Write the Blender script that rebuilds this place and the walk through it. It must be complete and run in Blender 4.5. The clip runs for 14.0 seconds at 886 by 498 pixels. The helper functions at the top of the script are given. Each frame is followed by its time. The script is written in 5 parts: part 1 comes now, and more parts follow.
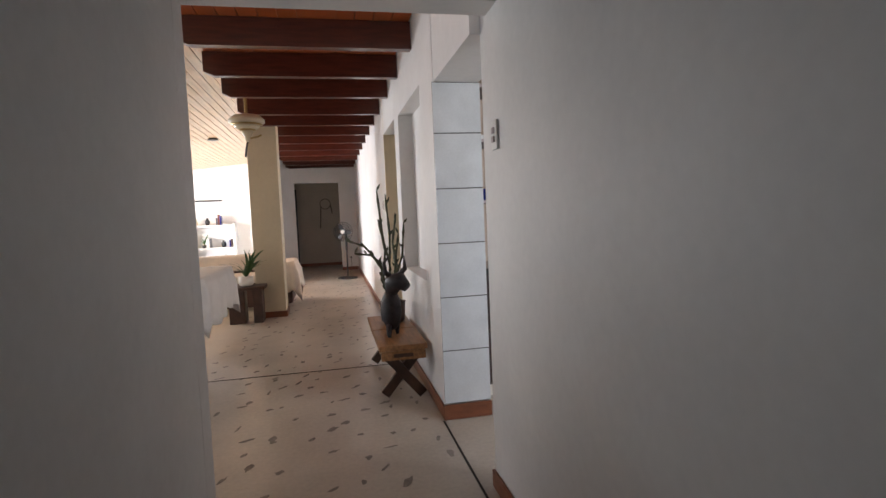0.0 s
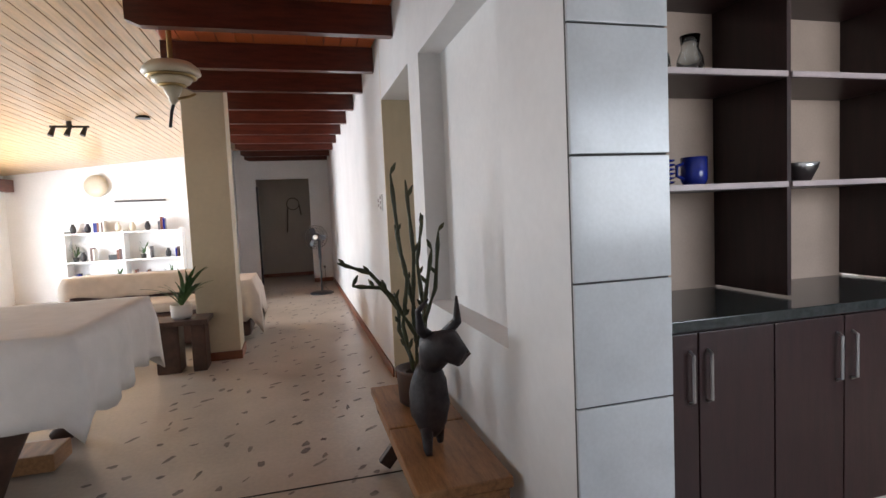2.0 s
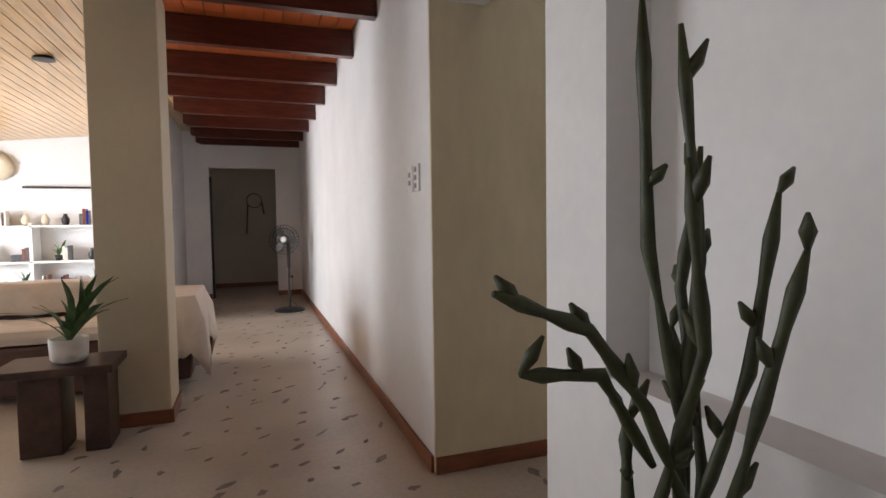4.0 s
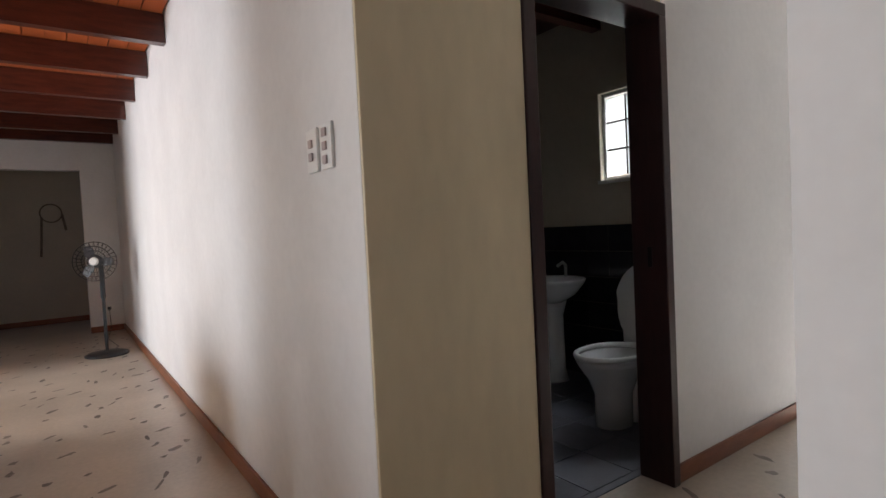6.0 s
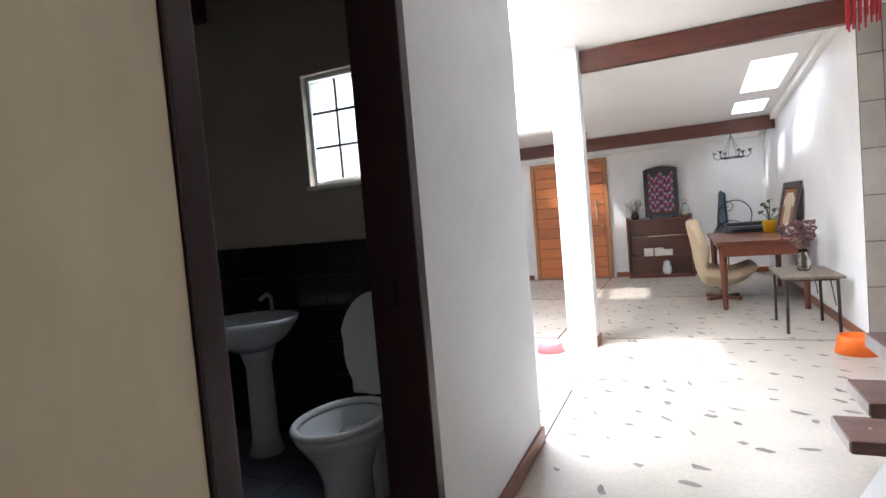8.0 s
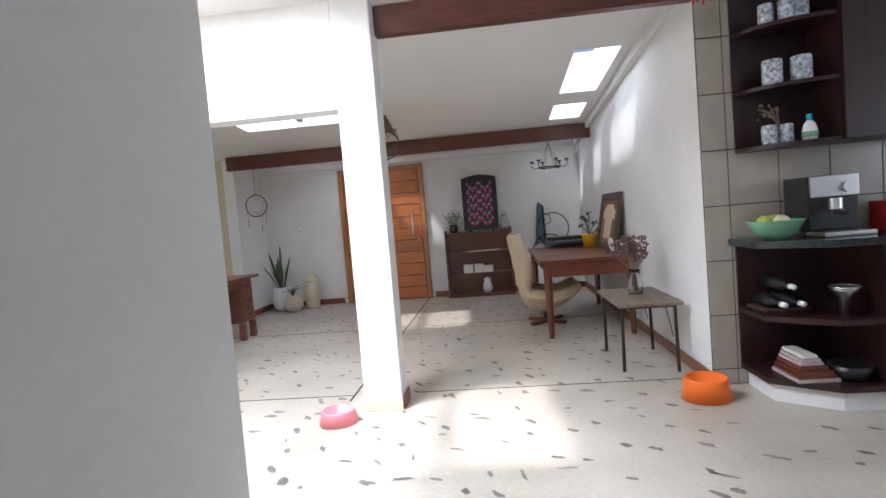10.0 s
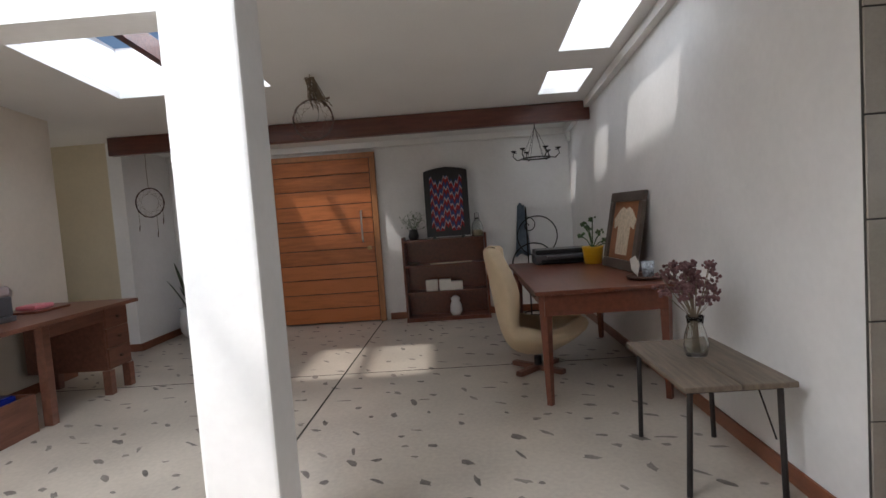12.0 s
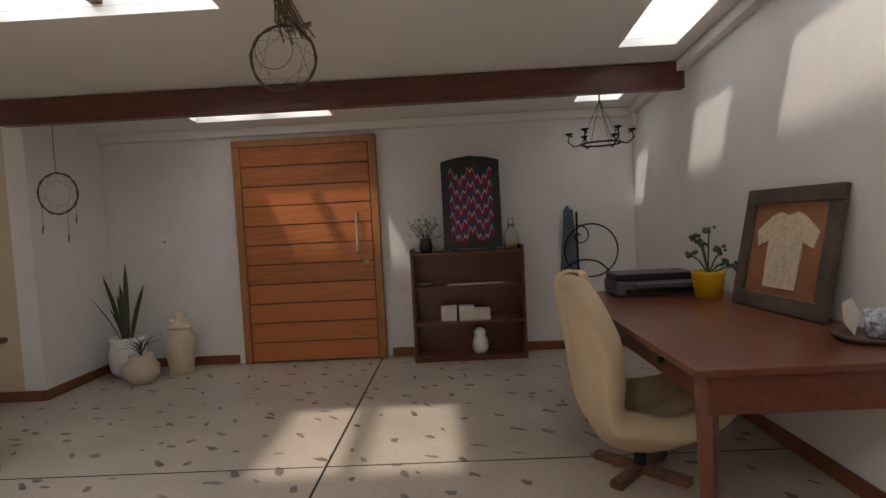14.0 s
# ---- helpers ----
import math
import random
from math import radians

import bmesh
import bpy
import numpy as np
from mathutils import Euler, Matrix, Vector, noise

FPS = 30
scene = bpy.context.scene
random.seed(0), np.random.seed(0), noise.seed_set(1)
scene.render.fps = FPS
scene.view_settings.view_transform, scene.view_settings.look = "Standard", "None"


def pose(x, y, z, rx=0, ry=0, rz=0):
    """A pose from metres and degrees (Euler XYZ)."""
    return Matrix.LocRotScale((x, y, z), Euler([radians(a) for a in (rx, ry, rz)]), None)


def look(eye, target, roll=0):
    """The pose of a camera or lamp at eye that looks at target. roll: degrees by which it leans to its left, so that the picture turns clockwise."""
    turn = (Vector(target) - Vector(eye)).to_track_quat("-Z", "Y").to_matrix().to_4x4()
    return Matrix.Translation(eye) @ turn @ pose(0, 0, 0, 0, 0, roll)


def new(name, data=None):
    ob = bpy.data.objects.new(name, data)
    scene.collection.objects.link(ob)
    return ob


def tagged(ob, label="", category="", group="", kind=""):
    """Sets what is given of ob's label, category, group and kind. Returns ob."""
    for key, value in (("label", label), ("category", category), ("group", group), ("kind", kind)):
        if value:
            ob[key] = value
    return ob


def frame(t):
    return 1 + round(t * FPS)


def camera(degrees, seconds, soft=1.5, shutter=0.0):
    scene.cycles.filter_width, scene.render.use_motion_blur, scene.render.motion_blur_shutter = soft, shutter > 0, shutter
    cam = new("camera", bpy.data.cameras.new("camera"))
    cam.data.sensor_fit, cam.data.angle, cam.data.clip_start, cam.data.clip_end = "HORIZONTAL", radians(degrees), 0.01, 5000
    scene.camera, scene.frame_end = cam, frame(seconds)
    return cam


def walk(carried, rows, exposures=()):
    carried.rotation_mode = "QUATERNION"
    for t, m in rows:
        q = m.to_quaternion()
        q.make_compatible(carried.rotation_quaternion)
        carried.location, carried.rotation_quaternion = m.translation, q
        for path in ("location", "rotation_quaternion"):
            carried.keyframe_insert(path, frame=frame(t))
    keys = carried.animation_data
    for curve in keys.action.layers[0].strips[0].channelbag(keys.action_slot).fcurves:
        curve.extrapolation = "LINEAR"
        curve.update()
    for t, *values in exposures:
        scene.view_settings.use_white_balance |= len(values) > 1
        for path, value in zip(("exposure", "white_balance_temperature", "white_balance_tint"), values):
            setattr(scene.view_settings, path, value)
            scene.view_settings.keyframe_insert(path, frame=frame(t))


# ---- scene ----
cam = camera(79.0, 14.0)
PATH = [
    (0, (0.307, 1.63, 1.329), (0.715, 3.583, 1.196), -2.4),
    (0.5, (0.313, 2.136, 1.337), (0.738, 4.086, 1.205), -2.3),
    (1, (0.283, 2.647, 1.344), (0.741, 4.589, 1.21), -2.4),
    (1.5, (0.271, 3.16, 1.352), (0.772, 5.092, 1.222), -2.4),
    (2, (0.262, 3.649, 1.345), (0.784, 5.575, 1.211), -2.6),
    (2.5, (0.299, 4.16, 1.334), (0.856, 6.077, 1.216), -1.4),
    (5, (0.107, 6.233, 1.173), (0.966, 8.037, 1.092), -1.9),
    (5.5, (0.18, 6.467, 1.183), (1.194, 8.189, 1.105), -2.3),
    (6, (0.287, 6.658, 1.184), (1.448, 8.285, 1.109), -2.8),
    (6.5, (0.395, 6.879, 1.199), (1.789, 8.312, 1.114), -3.5),
    (7, (0.561, 7.12, 1.214), (2.165, 8.312, 1.128), -4.1),
    (7.5, (0.773, 7.21, 1.212), (2.501, 8.212, 1.118), -4.6),
    (8, (0.995, 7.27, 1.21), (2.823, 8.076, 1.111), -4.9),
    (8.5, (1.252, 7.281, 1.199), (3.162, 7.866, 1.097), -5.2),
    (9, (1.596, 7.313, 1.205), (3.55, 7.726, 1.094), -5.2),
    (11.5, (3.734, 7.303, 1.203), (5.729, 7.386, 1.09), -4.2),
    (12, (4.122, 7.336, 1.258), (6.116, 7.414, 1.131), -4.1),
    (12.5, (4.512, 7.404, 1.234), (6.507, 7.471, 1.118), -3.8),
    (13, (4.906, 7.484, 1.226), (6.903, 7.546, 1.118), -3.7),
    (13.5, (5.323, 7.575, 1.258), (7.319, 7.635, 1.147), -3.3),
    (14, (5.726, 7.655, 1.255), (7.723, 7.705, 1.151), -2.9),
]
walk(cam, [(t, look(eye, target, roll)) for t, eye, target, roll in PATH],
     exposures=[(0, 0.95, 6500, 13), (1, 1.0, 6300, 12.5), (2.5, 0.65, 6150, 11), (5, 0.4, 6450, 13), (6.5, 0.6, 6300, 12), (7.5, 1.0, 6000, 10.5), (8.5, 0.75, 5800, 10.5), (9, 0.65, 5800, 10.5), (11.5, -0.5, 6000, 10.5), (14, -0.68, 7000, 14)])

# ---- world, sun and sky light through the openings ----
world = bpy.data.worlds.new("world")
scene.world = world
world.use_nodes = True
wn = world.node_tree.nodes
sky = wn.new("ShaderNodeTexSky")
sky.sky_type = 'NISHITA'
sky.sun_disc = False
sky.sun_elevation = radians(60)
sky.sun_rotation = radians(218)
world.node_tree.links.new(sky.outputs[0], wn["Background"].inputs[0])
wn["Background"].inputs[1].default_value = 0.12

sun = new("sun", bpy.data.lights.new("sun", 'SUN'))
sun.data.energy = 4.0
sun.data.angle = radians(3.0)
sun.data.color = (1.0, 0.94, 0.85)
sun.matrix_world = look((0, 0, 10), (3.5, -4.5, 0))


def sky_light(name, eye, target, sx, sy, watts, color=(0.92, 0.96, 1.0)):
    lamp = new(name, bpy.data.lights.new(name, 'AREA'))
    lamp.data.shape, lamp.data.size, lamp.data.size_y = 'RECTANGLE', sx, sy
    lamp.data.energy, lamp.data.color = watts, color
    lamp.matrix_world = look(eye, target)
    return lamp


def ceil_z(x):
    """Underside of the sloping plaster ceiling."""
    return 2.392 - 0.085 * (x - 8.5)


# skylights: x0, x1, y0, y1, watts
SKYLIGHTS = [(7.1, 8.26, 6.15, 6.53, 9), (8.69, 9.31, 6.17, 6.54, 4), (10.05, 10.46, 6.20, 6.58, 3),
             (7.35, 8.5, 8.8, 10.06, 24), (10.12, 10.46, 8.68, 9.88, 7),
             (3.85, 5.25, 8.25, 9.7, 220)]
for i, (x0, x1, y0, y1, w) in enumerate(SKYLIGHTS):
    xc, yc = (x0 + x1) / 2, (y0 + y1) / 2
    zc = ceil_z(xc) + 0.34
    sky_light("skylight_lamp", (xc, yc, zc), (xc, yc + 0.001, 0), x1 - x0 - 0.04, y1 - y0 - 0.04, w)
# big living room windows, the south one added unseen, and an added kitchen window
sky_light("window_lamp", (-5.05, 12.1, 1.35), (0, 12.1, 1.2), 3.3, 2.0, 300)
# south window is out of view, added to brighten the cream wall
sky_light("window_lamp", (-5.05, 6.2, 1.35), (0, 6.2, 1.2), 3.3, 2.0, 28)
# kitchen window is out of view, put in to brighten pantry and tiled pier
sky_light("window_lamp", (3.2, 2.5, 1.6), (3.2, 8, 1.3), 1.9, 1.0, 30)
for y in (9.01, 10.285):
    sky_light("window_lamp", (3.70, y, 1.79), (2.0, y, 1.6), 0.36, 0.58, 0.5)

# ---- materials ----


def mat(name, color, rough=0.6, metal=0.0, vary=0.12, scale=6.0, bump=0.15, grain=90.0, stretch=None, island=0.0,
        transmission=0.0, coat=0.0, coords="Object"):
    m = bpy.data.materials.new(name)
    m.use_nodes = True
    nt = m.node_tree
    nd, ln = nt.nodes, nt.links
    p = nd["Principled BSDF"]
    p.inputs["Roughness"].default_value = rough
    p.inputs["Metallic"].default_value = metal
    p.inputs["Transmission Weight"].default_value = transmission
    p.inputs["Coat Weight"].default_value = coat
    co = nd.new("ShaderNodeTexCoord")
    mp = nd.new("ShaderNodeMapping")
    ln.new(co.outputs[coords], mp.inputs[0])
    if stretch:
        mp.inputs["Scale"].default_value = stretch
    big = nd.new("ShaderNodeTexNoise")
    big.inputs["Scale"].default_value = scale
    big.inputs["Detail"].default_value = 6
    fine = nd.new("ShaderNodeTexNoise")
    fine.inputs["Scale"].default_value = grain
    fine.inputs["Detail"].default_value = 4
    ln.new(mp.outputs[0], big.inputs[0])
    ln.new(mp.outputs[0], fine.inputs[0])
    add = nd.new("ShaderNodeMath")
    add.operation = 'MULTIPLY_ADD'
    ln.new(fine.outputs["Fac"], add.inputs[0])
    add.inputs[1].default_value = 0.45
    ln.new(big.outputs["Fac"], add.inputs[2])
    value = add.outputs[0]
    if island:
        info = nd.new("ShaderNodeObjectInfo")
        more = nd.new("ShaderNodeMath")
        more.operation = 'MULTIPLY_ADD'
        ln.new(info.outputs["Random"], more.inputs[0])
        more.inputs[1].default_value = island
        ln.new(value, more.inputs[2])
        value = more.outputs[0]
    ramp = nd.new("ShaderNodeValToRGB")
    lo, hi = 1 - vary * 1.6, 1 + vary
    ramp.color_ramp.elements[0].position, ramp.color_ramp.elements[1].position = 0.42, 1.02
    ramp.color_ramp.elements[0].color = (*[min(1, c * lo) for c in color], 1)
    ramp.color_ramp.elements[1].color = (*[min(1, c * hi) for c in color], 1)
    ln.new(value, ramp.inputs[0])
    ln.new(ramp.outputs[0], p.inputs["Base Color"])
    if bump:
        b = nd.new("ShaderNodeBump")
        b.inputs["Strength"].default_value = bump
        b.inputs["Distance"].default_value = 0.004
        ln.new(value, b.inputs["Height"])
        ln.new(b.outputs[0], p.inputs["Normal"])
    return m


PLASTER = mat("white_plaster", (0.78, 0.77, 0.76), 0.55, vary=0.05, scale=2.2, bump=0.25, grain=26)
CREAM = mat("cream_plaster", (0.72, 0.62, 0.43), 0.5, vary=0.08, scale=3, bump=0.5, grain=20, stretch=(1, 1, 0.35))
KHAKI = mat("khaki_plaster", (0.60, 0.52, 0.37), 0.6, vary=0.06, scale=2, bump=0.25, grain=26)
WARMWHITE = mat("warm_white_plaster", (0.70, 0.63, 0.54), 0.6, vary=0.05, scale=2.2, bump=0.25, grain=26)
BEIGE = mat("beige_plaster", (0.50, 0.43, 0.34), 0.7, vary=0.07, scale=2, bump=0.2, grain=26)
CEILING = mat("ceiling_board", (0.80, 0.79, 0.77), 0.8, vary=0.03, scale=1.5, bump=0.08)
SHAFT = mat("skylight_reveal", (0.85, 0.85, 0.85), 0.6, vary=0.03)
FLOOR = mat("worn_screed", (0.50, 0.44, 0.37), 0.32, vary=0.16, scale=1.4, bump=0.12, grain=38)
SPOT = mat("dark_inlay", (0.21, 0.18, 0.155), 0.45, vary=0.5, scale=5, bump=0.1, grain=60)
JOINT = mat("joint_filler", (0.03, 0.025, 0.02), 0.8)
SKIRT = mat("red_brown_skirting", (0.22, 0.075, 0.035), 0.35, vary=0.25, scale=5, stretch=(1, 1, 4))
BEAM = mat("dark_red_timber", (0.085, 0.020, 0.012), 0.30, vary=0.35, scale=4, grain=40, stretch=(1.2, 9, 9), coat=0.25)
BEAM_Y = mat("red_brown_beam", (0.115, 0.032, 0.020), 0.35, vary=0.3, scale=4, grain=40, stretch=(9, 1.2, 9), coat=0.2)
REDBOARD = mat("orange_ceiling_timber", (0.36, 0.085, 0.025), 0.32, vary=0.3, scale=3, grain=30, stretch=(1, 8, 8), island=0.5, coat=0.2)
PINE = mat("varnished_pine", (0.66, 0.42, 0.20), 0.28, vary=0.22, scale=3, grain=30, stretch=(9, 0.8, 9), island=0.35, coat=0.4)
TEAK = mat("oiled_red_hardwood", (0.42, 0.135, 0.042), 0.38, vary=0.25, scale=4, grain=36, stretch=(9, 1, 9), island=0.35)
WOODF = mat("hardwood_frame", (0.40, 0.17, 0.065), 0.4, vary=0.2, scale=4, grain=36, stretch=(9, 9, 1))
CHERRY = mat("cherry_furniture_wood", (0.155, 0.044, 0.022), 0.30, vary=0.22, scale=4, grain=34, stretch=(1, 8, 8), coat=0.2)
WALNUT = mat("dark_cabinet_laminate", (0.028, 0.009, 0.009), 0.38, vary=0.3, scale=4, grain=34, stretch=(8, 8, 1))
SHELFLIP = mat("pale_shelf_edge", (0.46, 0.38, 0.38), 0.4, vary=0.1)
PALEBACK = mat("beige_cabinet_back", (0.50, 0.38, 0.30), 0.5, vary=0.08)
DESKWOOD = mat("dark_desk_wood", (0.17, 0.070, 0.045), 0.35, vary=0.25, scale=4, grain=34, stretch=(1, 8, 8))
GREYWOOD = mat("weathered_grey_boards", (0.17, 0.13, 0.095), 0.6, vary=0.3, scale=4, grain=40, stretch=(1, 12, 6))
BENCHWOOD = mat("golden_bench_wood", (0.34, 0.17, 0.07), 0.42, vary=0.3, scale=5, grain=40, stretch=(9, 1, 9))
OLDWOOD = mat("dark_rustic_wood", (0.075, 0.038, 0.026), 0.5, vary=0.35, scale=5, grain=30)
TREAD = mat("dark_tread_timber", (0.13, 0.065, 0.050), 0.45, vary=0.25, scale=5, grain=40, stretch=(6, 1, 6))
TREADEDGE = mat("worn_grey_edge", (0.36, 0.32, 0.30), 0.6, vary=0.15)
METAL = mat("dark_tube_metal", (0.045, 0.04, 0.04), 0.4, 0.7, vary=0.2)
IRON = mat("wrought_iron", (0.02, 0.02, 0.02), 0.5, 0.6, vary=0.3, bump=0.3)
STEEL = mat("brushed_steel", (0.62, 0.62, 0.62), 0.28, 1.0, vary=0.06)
BRASS = mat("aged_brass", (0.42, 0.31, 0.14), 0.3, 1.0, vary=0.15)
BLACK = mat("black_plastic", (0.018, 0.018, 0.02), 0.35, vary=0.2)
GREYP = mat("grey_plastic", (0.10, 0.10, 0.11), 0.35, vary=0.15)
WHITEP = mat("white_plastic", (0.82, 0.82, 0.80), 0.3, vary=0.03)
CERAMIC = mat("white_glazed_ceramic", (0.82, 0.82, 0.82), 0.12, vary=0.03, bump=0.02)
POT = mat("cream_glazed_pot", (0.66, 0.58, 0.44), 0.3, vary=0.1)
TILE_L = mat("grey_blue_glazed_tile", (0.62, 0.64, 0.66), 0.18, vary=0.08, scale=5, bump=0.03, island=0.12)
TILE_K = mat("taupe_kitchen_tile", (0.40, 0.36, 0.31), 0.25, vary=0.09, scale=6, bump=0.04, island=0.15)
TILE_D = mat("black_bathroom_tile", (0.018, 0.016, 0.022), 0.2, vary=0.2, island=0.2)
TILE_F = mat("slate_blue_floor_tile", (0.12, 0.125, 0.15), 0.35, vary=0.2, island=0.3)
GROUT = mat("dark_grout", (0.06, 0.055, 0.05), 0.8)
COUNTER = mat("black_stone_counter", (0.035, 0.04, 0.04), 0.12, vary=0.3, scale=30)
CLOTH = mat("white_cotton_throw", (0.80, 0.78, 0.76), 0.9, vary=0.05, scale=9, bump=0.4, grain=220)
THROW = mat("cream_woven_throw", (0.66, 0.58, 0.50), 0.95, vary=0.08, scale=9, bump=0.5, grain=180)
VELVET = mat("cream_suede", (0.57, 0.45, 0.30), 0.75, vary=0.08, scale=6, bump=0.2, grain=150)
LEATHER = mat("brown_upholstery", (0.085, 0.040, 0.030), 0.5, vary=0.2)
LEAF = mat("plant_leaf", (0.055, 0.11, 0.035), 0.45, vary=0.35, scale=14)
SNAKE = mat("snake_plant_leaf", (0.055, 0.075, 0.035), 0.4, vary=0.45, scale=22, stretch=(1, 1, 3))
CACTUS = mat("cactus_stem", (0.050, 0.056, 0.022), 0.55, vary=0.35, scale=16)
DRIED = mat("dried_flower", (0.17, 0.085, 0.085), 0.9, vary=0.4, scale=30)
DRYSTEM = mat("dried_stem", (0.20, 0.15, 0.10), 0.8, vary=0.3, scale=30)
SOIL = mat("potting_soil", (0.03, 0.022, 0.016), 0.95, vary=0.4, scale=40)
BLUE = mat("cobalt_glaze", (0.012, 0.022, 0.20), 0.15, vary=0.2)
BLUEPRINT = mat("blue_painted_pottery", (0.45, 0.50, 0.60), 0.2, vary=0.75, scale=45, grain=80)
GREENBOWL = mat("pale_green_glaze", (0.20, 0.42, 0.27), 0.25, vary=0.08)
LIME = mat("green_fruit", (0.42, 0.48, 0.06), 0.45, vary=0.15)
EGG = mat("pale_fruit", (0.72, 0.62, 0.42), 0.5, vary=0.1)
ORANGE = mat("orange_plastic", (0.85, 0.16, 0.012), 0.35, vary=0.05)
PINK = mat("pink_plastic", (0.80, 0.25, 0.30), 0.35, vary=0.05)
YELLOW = mat("yellow_glazed_pot", (0.72, 0.42, 0.015), 0.35, vary=0.08)
PAPER = mat("paper_white", (0.74, 0.70, 0.64), 0.8, vary=0.08)
RED = mat("red_bead", (0.42, 0.02, 0.025), 0.5, vary=0.2)
CREAMP = mat("cream_paint", (0.62, 0.55, 0.40), 0.35, vary=0.06)
DENIM = mat("faded_denim", (0.22, 0.28, 0.36), 0.9, vary=0.25, scale=12)
FRAMEW = mat("grey_brown_frame", (0.10, 0.075, 0.060), 0.55, vary=0.3, scale=8)
MATBOARD = mat("rust_backing_cloth", (0.30, 0.13, 0.06), 0.8, vary=0.2)
LACE = mat("ivory_lace", (0.62, 0.52, 0.38), 0.85, vary=0.2, scale=40)
GOLD = mat("gilt_basket", (0.50, 0.33, 0.09), 0.5, vary=0.25)
CYAN = mat("turquoise_cloth", (0.02, 0.42, 0.58), 0.8, vary=0.1)
STONE = mat("bronze_dark_sculpture", (0.028, 0.021, 0.024), 0.55, vary=0.5, scale=24, bump=0.8, grain=60)
ZIG = {k: mat(k + "_embroidery", c, 0.85, vary=0.2, scale=40, bump=0.5, grain=300) for k, c in
       (("red", (0.30, 0.02, 0.025)), ("blue", (0.04, 0.07, 0.20)), ("pale", (0.50, 0.42, 0.42)), ("plum", (0.10, 0.03, 0.08)))}
GRASS = mat("garden_ground", (0.10, 0.12, 0.05), 0.9, vary=0.3, scale=2)


def glass(name, color=(1, 1, 1), rough=0.0):
    m = bpy.data.materials.new(name)
    m.use_nodes = True
    p = m.node_tree.nodes["Principled BSDF"]
    p.inputs["Base Color"].default_value = (*color, 1)
    p.inputs["Roughness"].default_value = rough
    p.inputs["Transmission Weight"].default_value = 1.0
    p.inputs["IOR"].default_value = 1.45
    return m


GLASS = glass("clear_glass", (0.93, 0.96, 0.95))
FROST = glass("obscure_glass", (0.86, 0.94, 0.95), 0.45)

# ---- mesh helpers ----


def box(bm, x0, x1, y0, y1, z0, z1):
    v = [bm.verts.new((x, y, z)) for z in (z0, z1) for x, y in ((x0, y0), (x1, y0), (x1, y1), (x0, y1))]
    for q in ((0, 3, 2, 1), (4, 5, 6, 7), (0, 1, 5, 4), (1, 2, 6, 5), (2, 3, 7, 6), (3, 0, 4, 7)):
        bm.faces.new([v[i] for i in q])
    return v


def bx(*a, bevel=0.0, m=None):
    bm = bmesh.new()
    box(bm, *a)
    if bevel:
        bmesh.ops.bevel(bm, geom=bm.edges[:], offset=bevel, segments=2, profile=0.6, affect='EDGES')
    if m is not None:
        bm.transform(m)
    return bm


def lathe(profile, seg=24, at=(0, 0, 0), sx=1.0, sy=1.0, bm=None):
    bm = bm or bmesh.new()
    rings = []
    for r, z in profile:
        r = max(r, 0.0004)
        rings.append([bm.verts.new((at[0] + sx * r * math.cos(2 * math.pi * i / seg), at[1] + sy * r * math.sin(2 * math.pi * i / seg), at[2] + z))
                      for i in range(seg)])
    for a, b in zip(rings, rings[1:]):
        for i in range(seg):
            bm.faces.new((a[i], a[(i + 1) % seg], b[(i + 1) % seg], b[i]))
    bm.faces.new(list(reversed(rings[0])))
    bm.faces.new(rings[-1])
    return bm


def tube(points, radius, seg=8, bm=None, closed=False):
    """A round bar along the points; radius is one number or one a point."""
    bm = bm or bmesh.new()
    pts = [Vector(p) for p in points]
    n = len(pts)
    rad = radius if isinstance(radius, (list, tuple)) else [radius] * n
    rings = []
    up = None
    for i, p in enumerate(pts):
        a = pts[(i - 1) % n] if closed or i else p
        b = pts[(i + 1) % n] if closed or i < n - 1 else p
        d = (b - a).normalized()
        if up is None:
            up = Vector((0, 0, 1)) if abs(d.z) < 0.9 else Vector((1, 0, 0))
        s = d.cross(up).normalized()
        up = s.cross(d).normalized()
        rings.append([bm.verts.new(p + rad[i] * (math.cos(2 * math.pi * k / seg) * s + math.sin(2 * math.pi * k / seg) * up)) for k in range(seg)])
    for a, b in list(zip(rings, rings[1:])) + ([(rings[-1], rings[0])] if closed else []):
        for k in range(seg):
            bm.faces.new((a[k], a[(k + 1) % seg], b[(k + 1) % seg], b[k]))
    if not closed:
        bm.faces.new(list(reversed(rings[0])))
        bm.faces.new(rings[-1])
    return bm


def prism(outline, t0, t1, axis="z"):
    """An outline of (u, v) pulled from t0 to t1 along an axis."""
    bm = bmesh.new()
    put = {"z": lambda u, v, t: (u, v, t), "y": lambda u, v, t: (u, t, v), "x": lambda u, v, t: (t, u, v)}[axis]
    a = [bm.verts.new(put(u, v, t0)) for u, v in outline]
    b = [bm.verts.new(put(u, v, t1)) for u, v in outline]
    n = len(a)
    bm.faces.new(list(reversed(a)))
    bm.faces.new(b)
    for i in range(n):
        bm.faces.new((a[i], a[(i + 1) % n], b[(i + 1) % n], b[i]))
    bmesh.ops.recalc_face_normals(bm, faces=bm.faces[:])
    return bm


